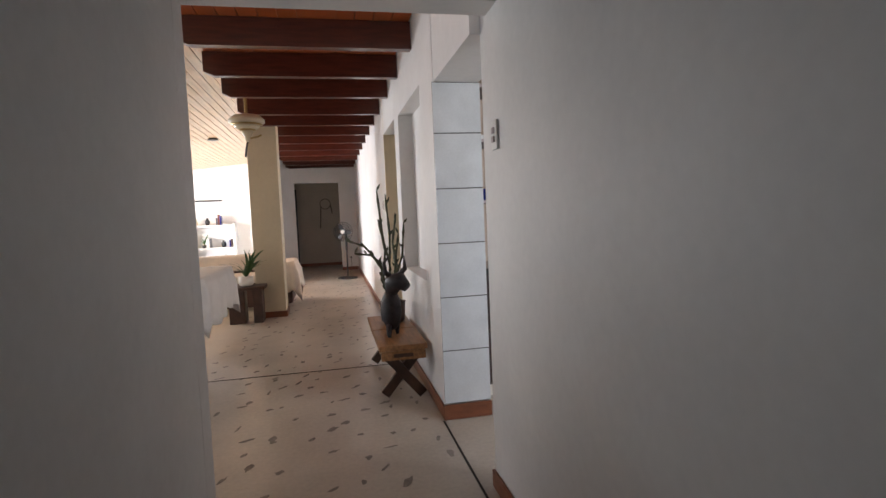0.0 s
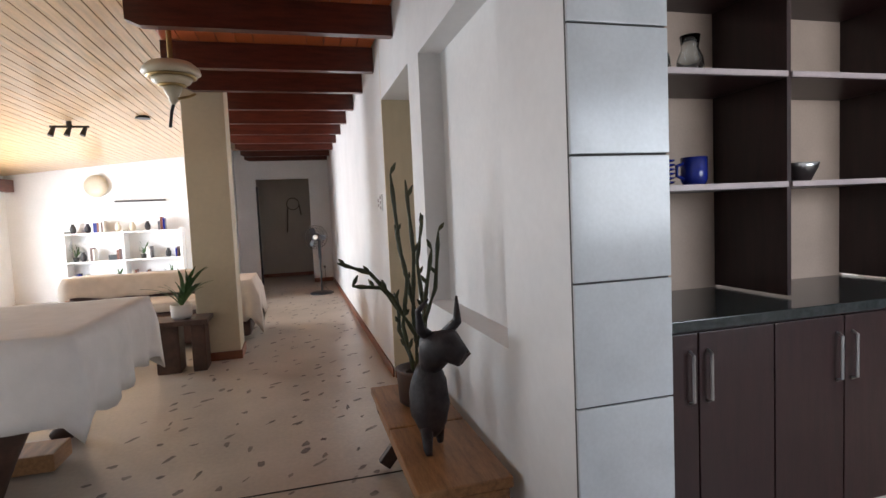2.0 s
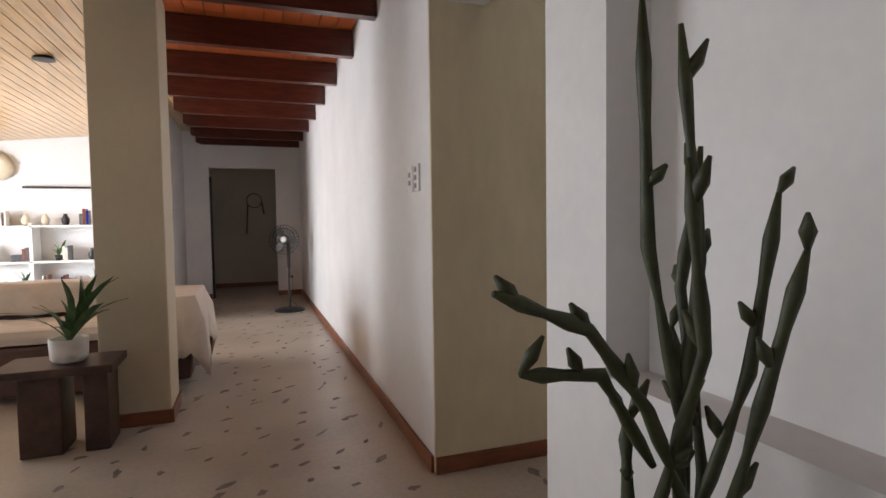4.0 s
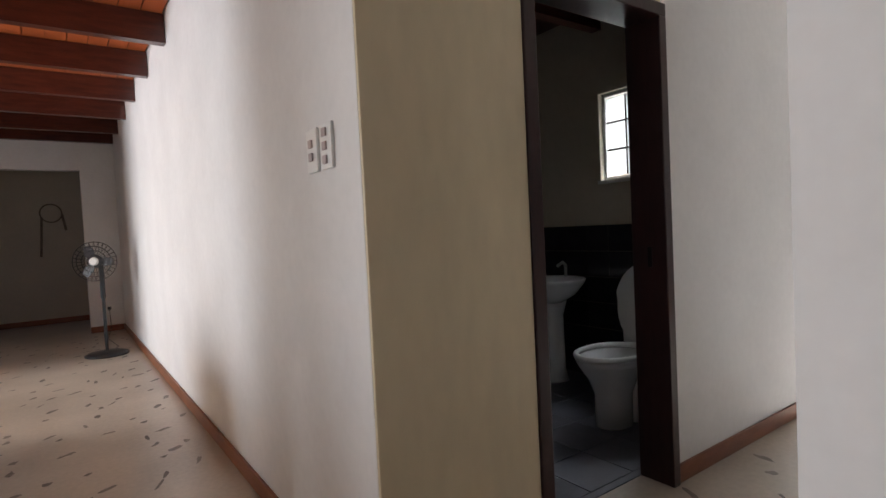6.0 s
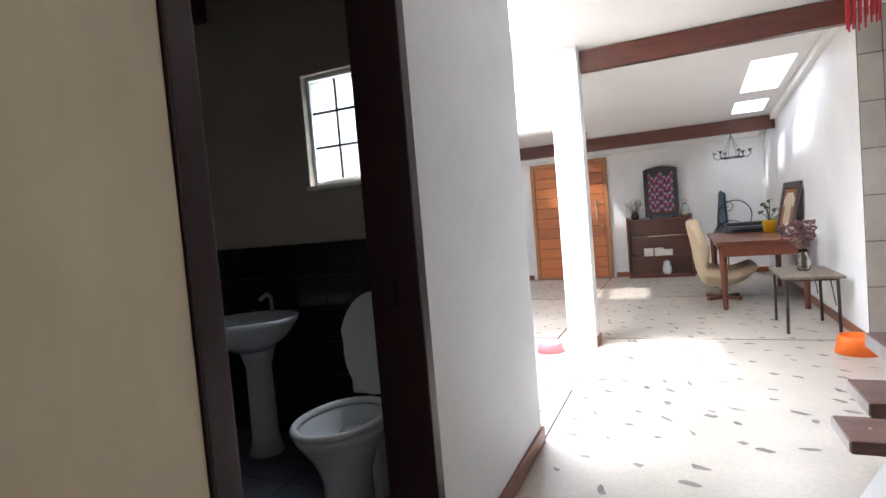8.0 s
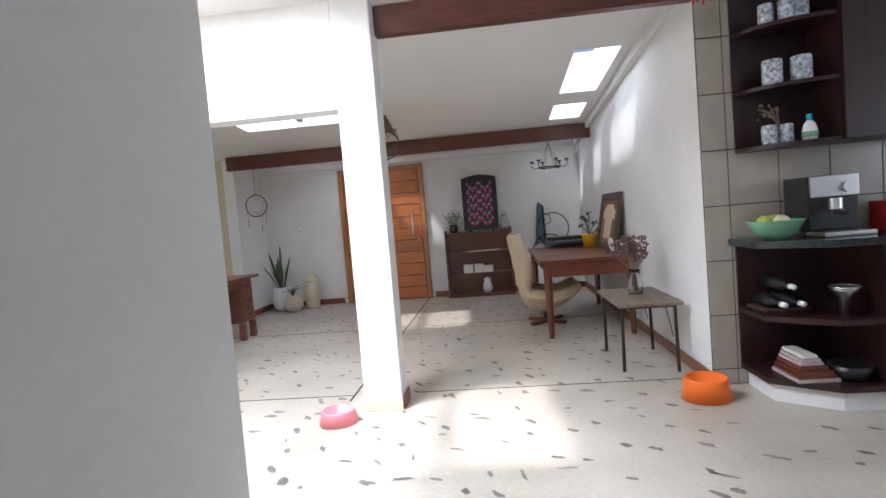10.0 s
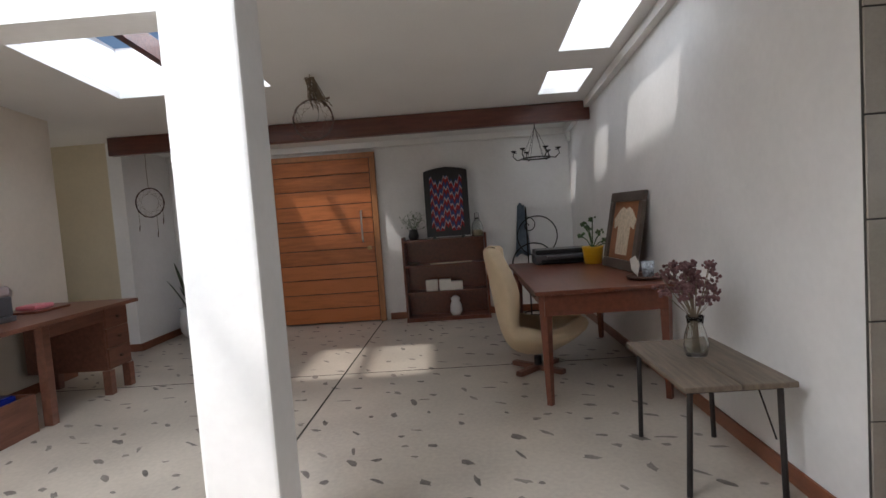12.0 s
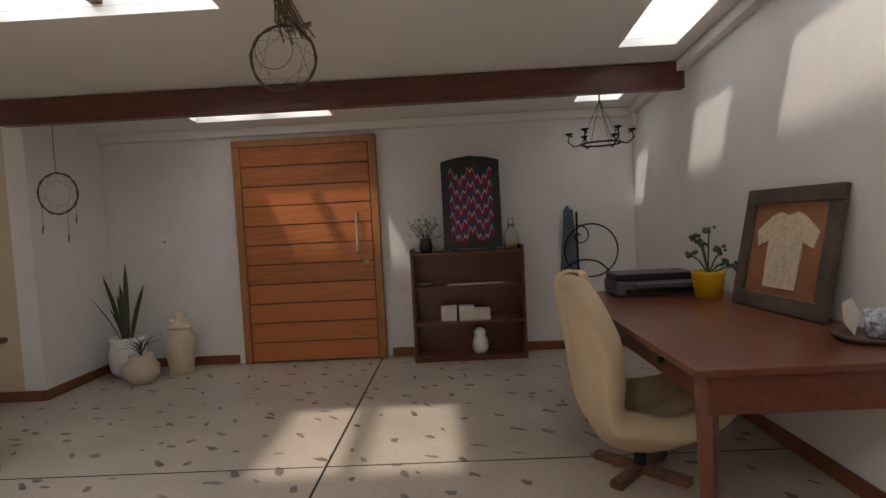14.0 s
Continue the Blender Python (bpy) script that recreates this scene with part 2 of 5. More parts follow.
def ring(c, r, plane="yz", n=28, wob=0.0):
    out = []
    for i in range(n):
        a = 2 * math.pi * i / n
        q = r * (1 + wob * math.sin(7 * a) * math.cos(3 * a))
        u, v = q * math.cos(a), q * math.sin(a)
        out.append({"yz": (c[0], c[1] + u, c[2] + v), "xy": (c[0] + u, c[1] + v, c[2]), "xz": (c[0] + u, c[1], c[2] + v)}[plane])
    return out


def mesh_of(name, bm, material, smooth=False):
    bmesh.ops.recalc_face_normals(bm, faces=bm.faces[:])
    me = bpy.data.meshes.new(name)
    bm.to_mesh(me)
    bm.free()
    me.materials.append(material)
    if smooth:
        for p in me.polygons:
            p.use_smooth = True
    return me


def solid(name, bm, material, label="", category="", kind="", group="", smooth=False):
    ob = new(name, mesh_of(name, bm, material, smooth))
    return tagged(ob, label, category, group, kind)


def part(name, bm, material, parent, label="", smooth=False):
    ob = new(name, mesh_of(name, bm, material, smooth))
    ob.parent = parent
    ob.matrix_parent_inverse = Matrix.Translation(-parent.location) if parent.type == 'EMPTY' else Matrix.Identity(4)
    return tagged(ob, label)


def thing(name, at, label, category, group=""):
    ob = new(name)
    ob.location = at
    ob.empty_display_size = 0.1
    return tagged(ob, label, category, group)


def structure(name, bm, material, label, smooth=False):
    return solid(name, bm, material, label, name.split("_")[0], "structure", smooth=smooth)


def join(*bms):
    out = bmesh.new()
    for b in bms:
        me = bpy.data.meshes.new("tmp")
        b.to_mesh(me)
        b.free()
        out.from_mesh(me)
        bpy.data.meshes.remove(me)
    return out


# ---- structure ----
structure("ground", bx(-60, 60, -60, 60, -0.5, -0.25), GRASS, "plain garden ground outside the house")
floor = structure("floor", bx(-5.2, 11.0, -1.2, 17.2, -0.2, 0.0), FLOOR, "worn beige polished screed floor with dark flecks")

W = 0.98     # corridor wall line
# entrance lobby
structure("wall_entry_left", bx(-5.0, -0.22, 3.83, 3.97, 0, 3.0), PLASTER, "plain grey-white plaster wall by the entry")
structure("wall_lobby_left", bx(-0.36, -0.22, -1.0, 3.826, 0, 3.0), PLASTER, "plain grey-white plaster wall of the dim lobby")
structure("wall_lobby_right", bx(1.03, 1.2, -1.0, 4.06, 0, 3.0), PLASTER, "plain grey-white plaster wall beside the kitchen opening")
structure("wall_lobby_back", bx(-0.5, 1.3, -1.16, -1.004, 0, 3.0), PLASTER, "plain plaster wall closing the lobby")
structure("lintel_entry", bx(-0.217, 1.027, 3.8, 3.966, 2.19, 3.0), PLASTER, "white plaster lintel over the lobby opening")
structure("ceiling_lobby", bx(-0.5, 1.3, -1.16, 3.97, 3.002, 3.1), CEILING, "plain white lobby ceiling")

# thick wall with the shallow niche
bm = bmesh.new()
for b in ((W, 1.27, 4.96, 5.45, 0, 2.9), (W, 1.27, 6.65, 6.93, 0, 2.9), (W, 1.27, 5.45, 6.65, 0, 0.84), (W, 1.27, 5.45, 6.65, 2.245, 2.9), (W + 0.13, 1.27, 5.45, 6.65, 0.84, 2.245)):
    box(bm, *b)
bmesh.ops.remove_doubles(bm, verts=bm.verts, dist=1e-5)
structure("wall_niche", bm, PLASTER, "white plaster wall with a shallow rectangular niche")
structure("lintel_passage", bx(W, 1.27, 6.932, 7.998, 2.27, 2.9), PLASTER, "white plaster lintel over the passage opening")
structure("lintel_kitchen", bx(W, 1.27, 4.062, 4.94, 2.14, 2.9), PLASTER, "white plaster lintel over the kitchen opening")
# bathroom front wall
structure("wall_passage_cream", join(bx(W - 0.001, 1.608, 7.986, 8.0, 0, 3.1, bevel=0.005), bx(1.153, 1.608, 8.0, 8.14, 0, 3.1)), CREAM, "cream textured plaster wall beside the bathroom door")
structure("wall_passage_white", bx(2.462, 3.74, 8.0, 8.14, 0, 3.1), PLASTER, "off-white plaster wall between bathroom door and hall")
structure("lintel_bathroom", bx(1.61, 2.46, 8.003, 8.137, 2.1, 3.1), CREAM, "cream plaster over the bathroom door")
structure("wall_corridor_right", bx(W, 1.15, 8.002, 15.34, 0, 2.9), PLASTER, "long white plaster corridor wall")
# bathroom
structure("wall_bath_far", bx(1.153, 3.74, 10.75, 10.9, 0, 2.9), BEIGE, "beige upper wall of the bathroom")
bm = bmesh.new()
for b in ((3.56, 3.74, 8.143, 8.82, 0, 2.9), (3.56, 3.74, 9.20, 10.07, 0, 2.9), (3.56, 3.74, 10.50, 10.747, 0, 2.9), (3.56, 3.74, 8.82, 9.20, 0, 1.48), (3.56, 3.74, 8.82, 9.20, 2.11, 2.9),
          (3.56, 3.74, 10.07, 10.50, 0, 1.48), (3.56, 3.74, 10.07, 10.50, 2.11, 2.9)):
    box(bm, *b)
structure("wall_bath_window", bm, BEIGE, "beige bathroom wall with two small steel windows")
structure("ceiling_bath", bx(1.153, 3.56, 8.143, 10.747, 2.72, 2.8), OLDWOOD, "dark timber bathroom ceiling")
for i in range(4):
    structure("beam_bath", bx(1.16, 3.555, 8.45 + i * 0.7, 8.53 + i * 0.7, 2.56, 2.718), BEAM, "dark red bathroom ceiling beam")
# hall / entrance room
structure("wall_hall_right", bx(5.98, 10.9, 5.83, 5.99, 0, 3.0), PLASTER, "white plaster wall of the entrance room")
bm = bmesh.new()
for b in ((10.742, 10.9, 5.994, 8.40, 0, 2.7), (10.742, 10.9, 9.66, 11.1, 0, 2.7), (10.742, 10.9, 8.40, 9.66, 2.03, 2.7)):
    box(bm, *b)
structure("wall_hall_door", bm, PLASTER, "white plaster wall around the front door")
structure("wall_hall_left", bx(9.82, 10.738, 10.94, 11.1, 0, 2.7), PLASTER, "white plaster wall beside the potted plants")
structure("wall_alcove_back", bx(9.824, 9.98, 11.103, 12.2, 0, 2.8), KHAKI, "khaki plaster alcove wall")
structure("wall_alcove_end", bx(8.8, 9.98, 12.203, 12.35, 0, 2.9), KHAKI, "khaki plaster wall at the end of the alcove")
structure("wall_desk", bx(3.744, 8.93, 11.02, 11.18, 0, 3.0), WARMWHITE, "warm white plaster wall behind the desk")
structure("wall_hall_west", bx(3.6, 3.74, 10.903, 11.018, 0, 3.0), PLASTER, "short plaster wall end")
structure("column_hall", bx(5.79, 6.0, 7.985, 8.235, 0, 3.0, bevel=0.012), PLASTER, "square white plaster column with rounded worn edges")
structure("header_hall", bx(5.80, 5.97, 8.237, 11.018, 1.95, 3.0), PLASTER, "white plaster header between column and wall")
structure("wall_kitchen_back", bx(5.984, 6.14, 2.6, 5.828, 0, 3.2), PLASTER, "plaster kitchen wall")
# window opening in this wall is an unseen addition that lets light in
bm = bmesh.new()
for b in ((1.205, 2.2, 2.6, 2.75, 0, 3.4), (4.2, 5.98, 2.6, 2.75, 0, 3.4), (2.2, 4.2, 2.6, 2.75, 0, 1.05), (2.2, 4.2, 2.6, 2.75, 2.15, 3.4)):
    box(bm, *b)
structure("wall_kitchen_side", bm, PLASTER, "plaster kitchen side wall with an added, unseen window")

# sloping ceiling with skylight openings, a strip at a time
bm = bmesh.new()
holes = [(a, b, c, d) for a, b, c, d, w in SKYLIGHTS]
xs = sorted({1.27, 10.9, *[h[0] for h in holes], *[h[1] for h in holes]})
ys = sorted({2.6, 12.35, *[h[2] for h in holes], *[h[3] for h in holes], 7.998, 3.74})
for xa, xb in zip(xs, xs[1:]):
    for ya, yb in zip(ys, ys[1:]):
        xm, ym = (xa + xb) / 2, (ya + yb) / 2
        if any(h[0] < xm < h[1] and h[2] < ym < h[3] for h in holes):
            continue
        v = box(bm, xa, xb, ya, yb, 0, 0.05)
        for q in v:
            q.co.z += ceil_z(q.co.x)
structure("ceiling_hall", bm, CEILING, "smooth white sloping ceiling with skylight openings")
for x0, x1, y0, y1, w in SKYLIGHTS:
    bm = bmesh.new()
    for b in ((x0 - 0.03, x0, y0 - 0.03, y1 + 0.03), (x1, x1 + 0.03, y0 - 0.03, y1 + 0.03), (x0, x1, y0 - 0.03, y0), (x0, x1, y1, y1 + 0.03)):
        v = box(bm, *b, 0.052, 0.40)
        for q in v:
            q.co.z += ceil_z(q.co.x)
    s = structure("skylight", bm, SHAFT, "white boxed skylight shaft in the ceiling")
    bm = bmesh.new()
    ym = (y0 + y1) / 2
    if y1 - y0 > 1.0:
        v = box(bm, x0 + 0.001, x1 - 0.001, ym - 0.03, ym + 0.03, 0.06, 0.20)
        for q in v:
            q.co.z += ceil_z(q.co.x)
        part("rafter", bm, BEAM_Y, s, "dark brown rafter across the shaft")
    else:
        bm.free()
# cornices
for nm, b in (("right", (6.25, 10.74, 5.992, 6.05)), ("door", (10.68, 10.74, 6.052, 10.93))):
    bm = bmesh.new()
    v = box(bm, *b, -0.075, -0.004)
    for q in v:
        q.co.z += ceil_z(q.co.x)
    structure("trim_cornice_" + nm, bm, CEILING, "small white plaster cornice")
# hall cross beams
for i, (x, y0, y1) in enumerate(((5.96, 5.995, 7.983), (9.64, 5.995, 10.93))):
    z1 = ceil_z(x + 0.04) - 0.002
    solid("ceiling_beam", bx(x - 0.04, x + 0.04, y0, y1, z1 - 0.185, z1, bevel=0.004), BEAM_Y, "red-brown timber beam under the white sloping ceiling", "beam", group="hall beams")

# corridor ceiling: beams and timber boards over them
BY = [5.70, 6.535, 7.347, 8.277, 9.052, 9.92, 10.82, 11.71, 12.62, 13.52, 14.45, 15.22]
for y in BY:
    out = [(-0.66, 2.60), (-0.58, 2.565), (W - 0.004, 2.565), (W - 0.004, 2.765), (-0.66, 2.765)]
    solid("ceiling_beam", prism(out, y, y + 0.075, "y"), BEAM, "dark red varnished timber beam across the corridor", "beam", group="corridor beams")
rb = structure("ceiling_corridor", bx(-0.64, W - 0.004, 4.07, 15.34, 2.80, 2.86), REDBOARD, "reddish timber ceiling above the corridor beams")
bm = bmesh.new()
for i in range(12):
    x = -0.64 + i * 0.1345
    box(bm, x, x + 0.127, 4.07, 15.33, 2.768, 2.798)
rbd = structure("ceiling_corridor_boards", bm, REDBOARD, "orange-red varnished ceiling boards")
# living room board ceiling, boards run along the corridor
bm = bmesh.new()
for i in range(46):
    xa, xb = -0.66 - i * 0.096, -0.66 - (i + 1) * 0.096 + 0.008
    v = box(bm, xb, xa, 3.98, 15.33, 0, 0.02)
    for q in v:
        q.co.z += 2.80 + 0.10 * (q.co.x + 0.66)
structure("ceiling_living", bm, PINE, "golden varnished pine board ceiling")
bm = bmesh.new()
v = box(bm, -5.2, -0.64, 3.8, 15.5, 0.035, 0.08)
for q in v:
    q.co.z += 2.80 + 0.10 * (q.co.x + 0.66)
structure("ceiling_living_top", bm, OLDWOOD, "dark timber above the ceiling boards")

# corridor end and living room shell
bm = bmesh.new()
for b in ((-5.0, -0.49, 15.344, 15.5, 0, 2.9), (0.575, 1.15, 15.344, 15.5, 0, 2.9), (-0.49, 0.575, 15.344, 15.5, 2.2, 2.9)):
    box(bm, *b)
structure("wall_corridor_end", bm, PLASTER, "white plaster end wall with an open doorway")
structure("wall_living_stub", bx(-1.0, -0.87, 13.1, 15.34, 0, 2.79), PLASTER, "short white plaster wall of the living room")
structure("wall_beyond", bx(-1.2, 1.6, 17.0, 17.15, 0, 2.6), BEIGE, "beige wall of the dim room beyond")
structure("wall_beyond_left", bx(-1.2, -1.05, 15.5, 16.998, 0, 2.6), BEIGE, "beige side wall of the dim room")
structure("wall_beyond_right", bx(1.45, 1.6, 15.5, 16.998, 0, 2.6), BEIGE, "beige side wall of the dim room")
structure("ceiling_beyond", bx(-1.2, 1.6, 15.5, 17.15, 2.602, 2.7), CEILING, "plain ceiling of the dim room")
bm = bmesh.new()
for b in ((-5.0, -4.86, 3.974, 4.5, 0, 2.5), (-5.0, -4.86, 7.9, 10.4, 0, 2.5), (-5.0, -4.86, 4.5, 7.9, 2.35, 2.5), (-5.0, -4.86, 4.5, 7.9, 0, 0.35), (-5.0, -4.86, 13.8, 15.34, 0, 2.5), (-5.0, -4.86, 10.4, 13.8, 2.35, 2.5),
          (-5.0, -4.86, 10.4, 13.8, 0, 0.35)):
    box(bm, *b)
structure("wall_living_window", bm, PLASTER, "white plaster wall with a wide window and an added unseen one")
structure("pelmet_beam", bx(-4.85, -4.70, 4.0, 15.33, 2.08, 2.3), BEAM_Y, "brown timber beam over the windows")
# the second window, at y 4.5, is an unseen addition for extra light
for nm, y0 in (("window_1", 10.4), ("window_2", 4.5)):
    w = structure(nm, bx(-4.95, -4.91, y0, y0 + 3.4, 0.352, 0.40), METAL, "wide dark-framed living room window")
    for i in range(6):
        y = y0 + 0.02 + i * 0.672
        part("mullion", bx(-4.95, -4.91, y - 0.02, y + 0.02, 0.402, 2.348), METAL, w)
    part("window_frame", bx(-4.948, -4.912, y0, y0 + 3.4, 1.75, 1.79), METAL, w)
structure("pillar_living", bx(-0.72, -0.335, 9.25, 9.62, 0, 2.70, bevel=0.01), KHAKI, "square cream plaster pillar")

# skirtings
for nm, b in (("lobby", (1.012, 1.028, -1, 4.06)), ("niche", (W - 0.018, W - 0.002, 4.945, 6.945)), ("corridor", (W - 0.018, W - 0.002, 8.0, 15.34)),
              ("cream", (W, 1.6, 7.97, 7.984)), ("passage", (2.44, 3.755, 7.984, 7.998)), ("passage_end", (3.742, 3.757, 8.0, 10.9)), ("hall_right", (5.98, 10.74, 5.992, 6.006)),
              ("hall_door_a", (10.725, 10.74, 6.008, 8.30)), ("hall_door_b", (10.725, 10.74, 9.76, 10.92)), ("hall_left", (9.81, 10.723, 10.923, 10.938)),
              ("alcove", (9.808, 9.822, 10.94, 12.2)), ("desk", (3.76, 8.93, 11.003, 11.018)),
              ("end_a", (-0.87, -0.49, 15.328, 15.342)), ("end_b", (0.575, W - 0.02, 15.328, 15.342)), ("stub", (-0.868, -0.853, 13.1, 15.326)), ("beyond", (-1.05, 1.45, 16.984, 16.998))):
    structure("baseboard_" + nm, bx(*b, 0.002, 0.085, bevel=0.004), SKIRT, "painted red-brown timber baseboard")
structure("baseboard_pier", bx(W - 0.018, 1.28, 4.928, 4.943, 0.002, 0.10, bevel=0.004), SKIRT, "painted red-brown baseboard under the tiled pier")
structure("baseboard_pillar", bx(-0.735, -0.32, 9.235, 9.635, 0.002, 0.085, bevel=0.004), SKIRT, "red-brown baseboard around the pillar")
structure("baseboard_column", bx(5.80, 6.01, 7.97, 7.983, 0.002, 0.085, bevel=0.003), SKIRT, "red-brown baseboard on the column")
structure("baseboard_column_pale", bx(5.775, 5.788, 7.98, 8.24, 0.002, 0.07, bevel=0.003), CREAMP, "cream painted baseboard on the column")
# floor joints
for b in ((-3.5, W - 0.02, 6.365, 6.375), (0.95, 0.962, 3.9, 4.93), (3.76, 4.6, 7.992, 8.0), (6.0, 10.74, 8.388, 8.40), (8.459, 8.464, 6.01, 8.386), (8.459, 8.464, 8.402, 11.0), (6.12, 6.126, 6.01, 7.95), (6.12, 6.126, 8.405, 11.0)):
    structure("joint", bx(*b, 0.0005, 0.003), JOINT, "dark joint line in the floor")
# ---- small shared builders ----


def leaf_blade(bm, base, tip, width, bend=0.0, seg=5):
    """A folded tapering leaf with thickness of a few millimetres."""
    a, b = Vector(base), Vector(tip)
    d = b - a
    side = d.cross(Vector((0.3, 0.2, 1))).normalized()
    nrm = side.cross(d).normalized()
    rows = []
    for i in range(seg + 1):
        t = i / seg
        c = a + d * t + nrm * bend * math.sin(math.pi * t) * d.length - Vector((0, 0, 1)) * bend * 0.6 * t * t * d.length
        w = width * (0.35 + 1.3 * t) * (1 - t) ** 0.7 if t < 1 else 0.0
        w = max(w, 0.0008)
        rows.append([bm.verts.new(c - side * w), bm.verts.new(c - nrm * 0.002), bm.verts.new(c + side * w), bm.verts.new(c + nrm * 0.002)])
    for p, q in zip(rows, rows[1:]):
        for k in range(4):
            bm.faces.new((p[k], p[(k + 1) % 4], q[(k + 1) % 4], q[k]))
    bm.faces.new(rows[0])


def sprig(bm, base, top, rng, n=14, size=0.012, spread=0.05):
    """Little round heads in a cluster."""
    for _ in range(n):
        c = Vector(top) + Vector((rng.uniform(-1, 1), rng.uniform(-1, 1), rng.uniform(-0.7, 0.7))) * spread
        r = size * rng.uniform(0.6, 1.3)
        bmesh.ops.create_icosphere(bm, subdivisions=1, radius=r, matrix=Matrix.Translation(c))


def drape(x0, x1, y0, y1, top, hem, rng_seed, nx=26, ny=20, wave=0.025, jag=0.06, wrinkle=0.012, out=0.03):
    """A cloth that lies on a box top and hangs down its four sides."""
    r = random.Random(rng_seed)
    bm = bmesh.new()
    noise_at = lambda x, y: noise.noise((x * 3.1, y * 3.1, rng_seed))
    g = {}
    for i in range(nx + 1):
        for j in range(ny + 1):
            x, y = x0 + (x1 - x0) * i / nx, y0 + (y1 - y0) * j / ny
            g[i, j] = bm.verts.new((x, y, top + wrinkle * noise_at(x, y)))
    for i in range(nx):
        for j in range(ny):
            bm.faces.new((g[i, j], g[i + 1, j], g[i + 1, j + 1], g[i, j + 1]))
    loop = [g[i, 0] for i in range(nx + 1)] + [g[nx, j] for j in range(1, ny + 1)] + [g[i, ny] for i in range(nx - 1, -1, -1)] + [g[0, j] for j in range(ny - 1, 0, -1)]
    prev = loop
    cx, cy = (x0 + x1) / 2, (y0 + y1) / 2
    n = len(loop)
    levels = 6
    for k in range(1, levels + 1):
        t = k / levels
        cur = []
        for q, v in enumerate(loop):
            ox = 1 if v.co.x > x1 - 1e-4 else -1 if v.co.x < x0 + 1e-4 else 0
            oy = 1 if v.co.y > y1 - 1e-4 else -1 if v.co.y < y0 + 1e-4 else 0
            w = out * min(1, 3 * t) + wave * t * (math.sin(q * 1.25) + 0.6 * math.sin(q * 0.53 + 1))
            low = hem + jag * (noise.noise((q * 0.23, rng_seed, 0)) + (0.9 if ox and oy else 0) * -1)
            cur.append(bm.verts.new((v.co.x + ox * w, v.co.y + oy * w, top + (low - top) * t)))
        for q in range(n):
            bm.faces.new((prev[q], prev[(q + 1) % n], cur[(q + 1) % n], cur[q]))
        prev = cur
    bmesh.ops.recalc_face_normals(bm, faces=bm.faces[:])
    bmesh.ops.solidify(bm, geom=bm.faces[:], thickness=0.004)
    return bm


def switch(at, normal_x, label, rockers=2, h=0.125, w=0.075):
    """A wall plate on a wall whose face looks along x."""
    x, y, z = at
    s = normal_x
    e = thing("light_switch", at, label, "switch")
    part("plate", bx(min(x, x + s * 0.012), max(x, x + s * 0.012), y - w / 2, y + w / 2, z - h / 2, z + h / 2, bevel=0.004), WHITEP, e)
    for i in range(rockers):
        zc = z + (i - (rockers - 1) / 2) * h * 0.3
        part("rocker", bx(min(x + s * 0.0125, x + s * 0.019), max(x + s * 0.0125, x + s * 0.019), y - 0.014, y + 0.014, zc - 0.013, zc + 0.013, bevel=0.002), SHELFLIP, e)
    return e


switch((1.03, 3.87, 1.655), -1, "white two-rocker light switch on the lobby wall")
switch((W, 8.315, 1.455), -1, "white light switch on the corridor wall", 2, 0.14, 0.085)
switch((W, 8.205, 1.455), -1, "white light switch plate beside another one", 3, 0.14, 0.085)
switch((10.742, 10.40, 1.19), -1, "white entry phone plate near the front door", 1, 0.13, 0.08)
switch((-0.87, 13.8, 1.45), 1, "small white switch on the short wall", 1, 0.12)
so = thing("wall_socket", (0.80, 15.34, 0.35), "white power socket low on the end wall", "socket")
part("plate", bx(0.74, 0.86, 15.33, 15.342, 0.28, 0.36, bevel=0.003), WHITEP, so)
part("plug", bx(0.78, 0.82, 15.29, 15.329, 0.30, 0.34, bevel=0.004), BLACK, so)

# ---- corridor ----
bench = thing("bench", (0.78, 5.95, 0), "rustic golden wooden bench with crossed legs by the niche", "bench")
for i, (ya, yb) in enumerate(((5.355, 5.93), (5.94, 6.545))):
    part("seat_board", bx(0.60, 0.945, ya, yb, 0.372, 0.412, bevel=0.008), BENCHWOOD, bench)
part("apron", bx(0.62, 0.655, 5.40, 6.50, 0.30, 0.371, bevel=0.005), BENCHWOOD, bench)
part("end_rail", bx(0.615, 0.93, 5.36, 5.385, 0.305, 0.371, bevel=0.004), BENCHWOOD, bench, "rail with a cut-out hand grip")
# no hole is cut: a dark block gives the shade of the slot
part("grip", bx(0.70, 0.84, 5.354, 5.361, 0.325, 0.352, bevel=0.003), OLDWOOD, bench, "dark block standing for the shade in the hand-grip slot")
for y in (5.47, 6.40):
    for s in (-1, 1):
        bm = bx(-0.035, 0.035, -0.022, 0.022, -0.215, 0.215, bevel=0.004, m=pose(0.775, y + s * 0.024, 0.19, 0, s * 40, 0))
        part("leg", bm, OLDWOOD, bench)
rng = random.Random(4)
cp = thing("potted_cactus", (0.80, 6.20, 0.413), "tall branching cactus in a dark pot on the bench", "plant")
part("pot", lathe([(0.075, 0), (0.10, 0.02), (0.11, 0.17), (0.115, 0.18), (0.10, 0.18), (0.095, 0.16)], 20, (0.80, 6.20, 0.413)), OLDWOOD, cp, "dark wooden pot", True)
part("soil", lathe([(0.093, 0.15), (0.05, 0.165)], 16, (0.80, 6.20, 0.413)), SOIL, cp)
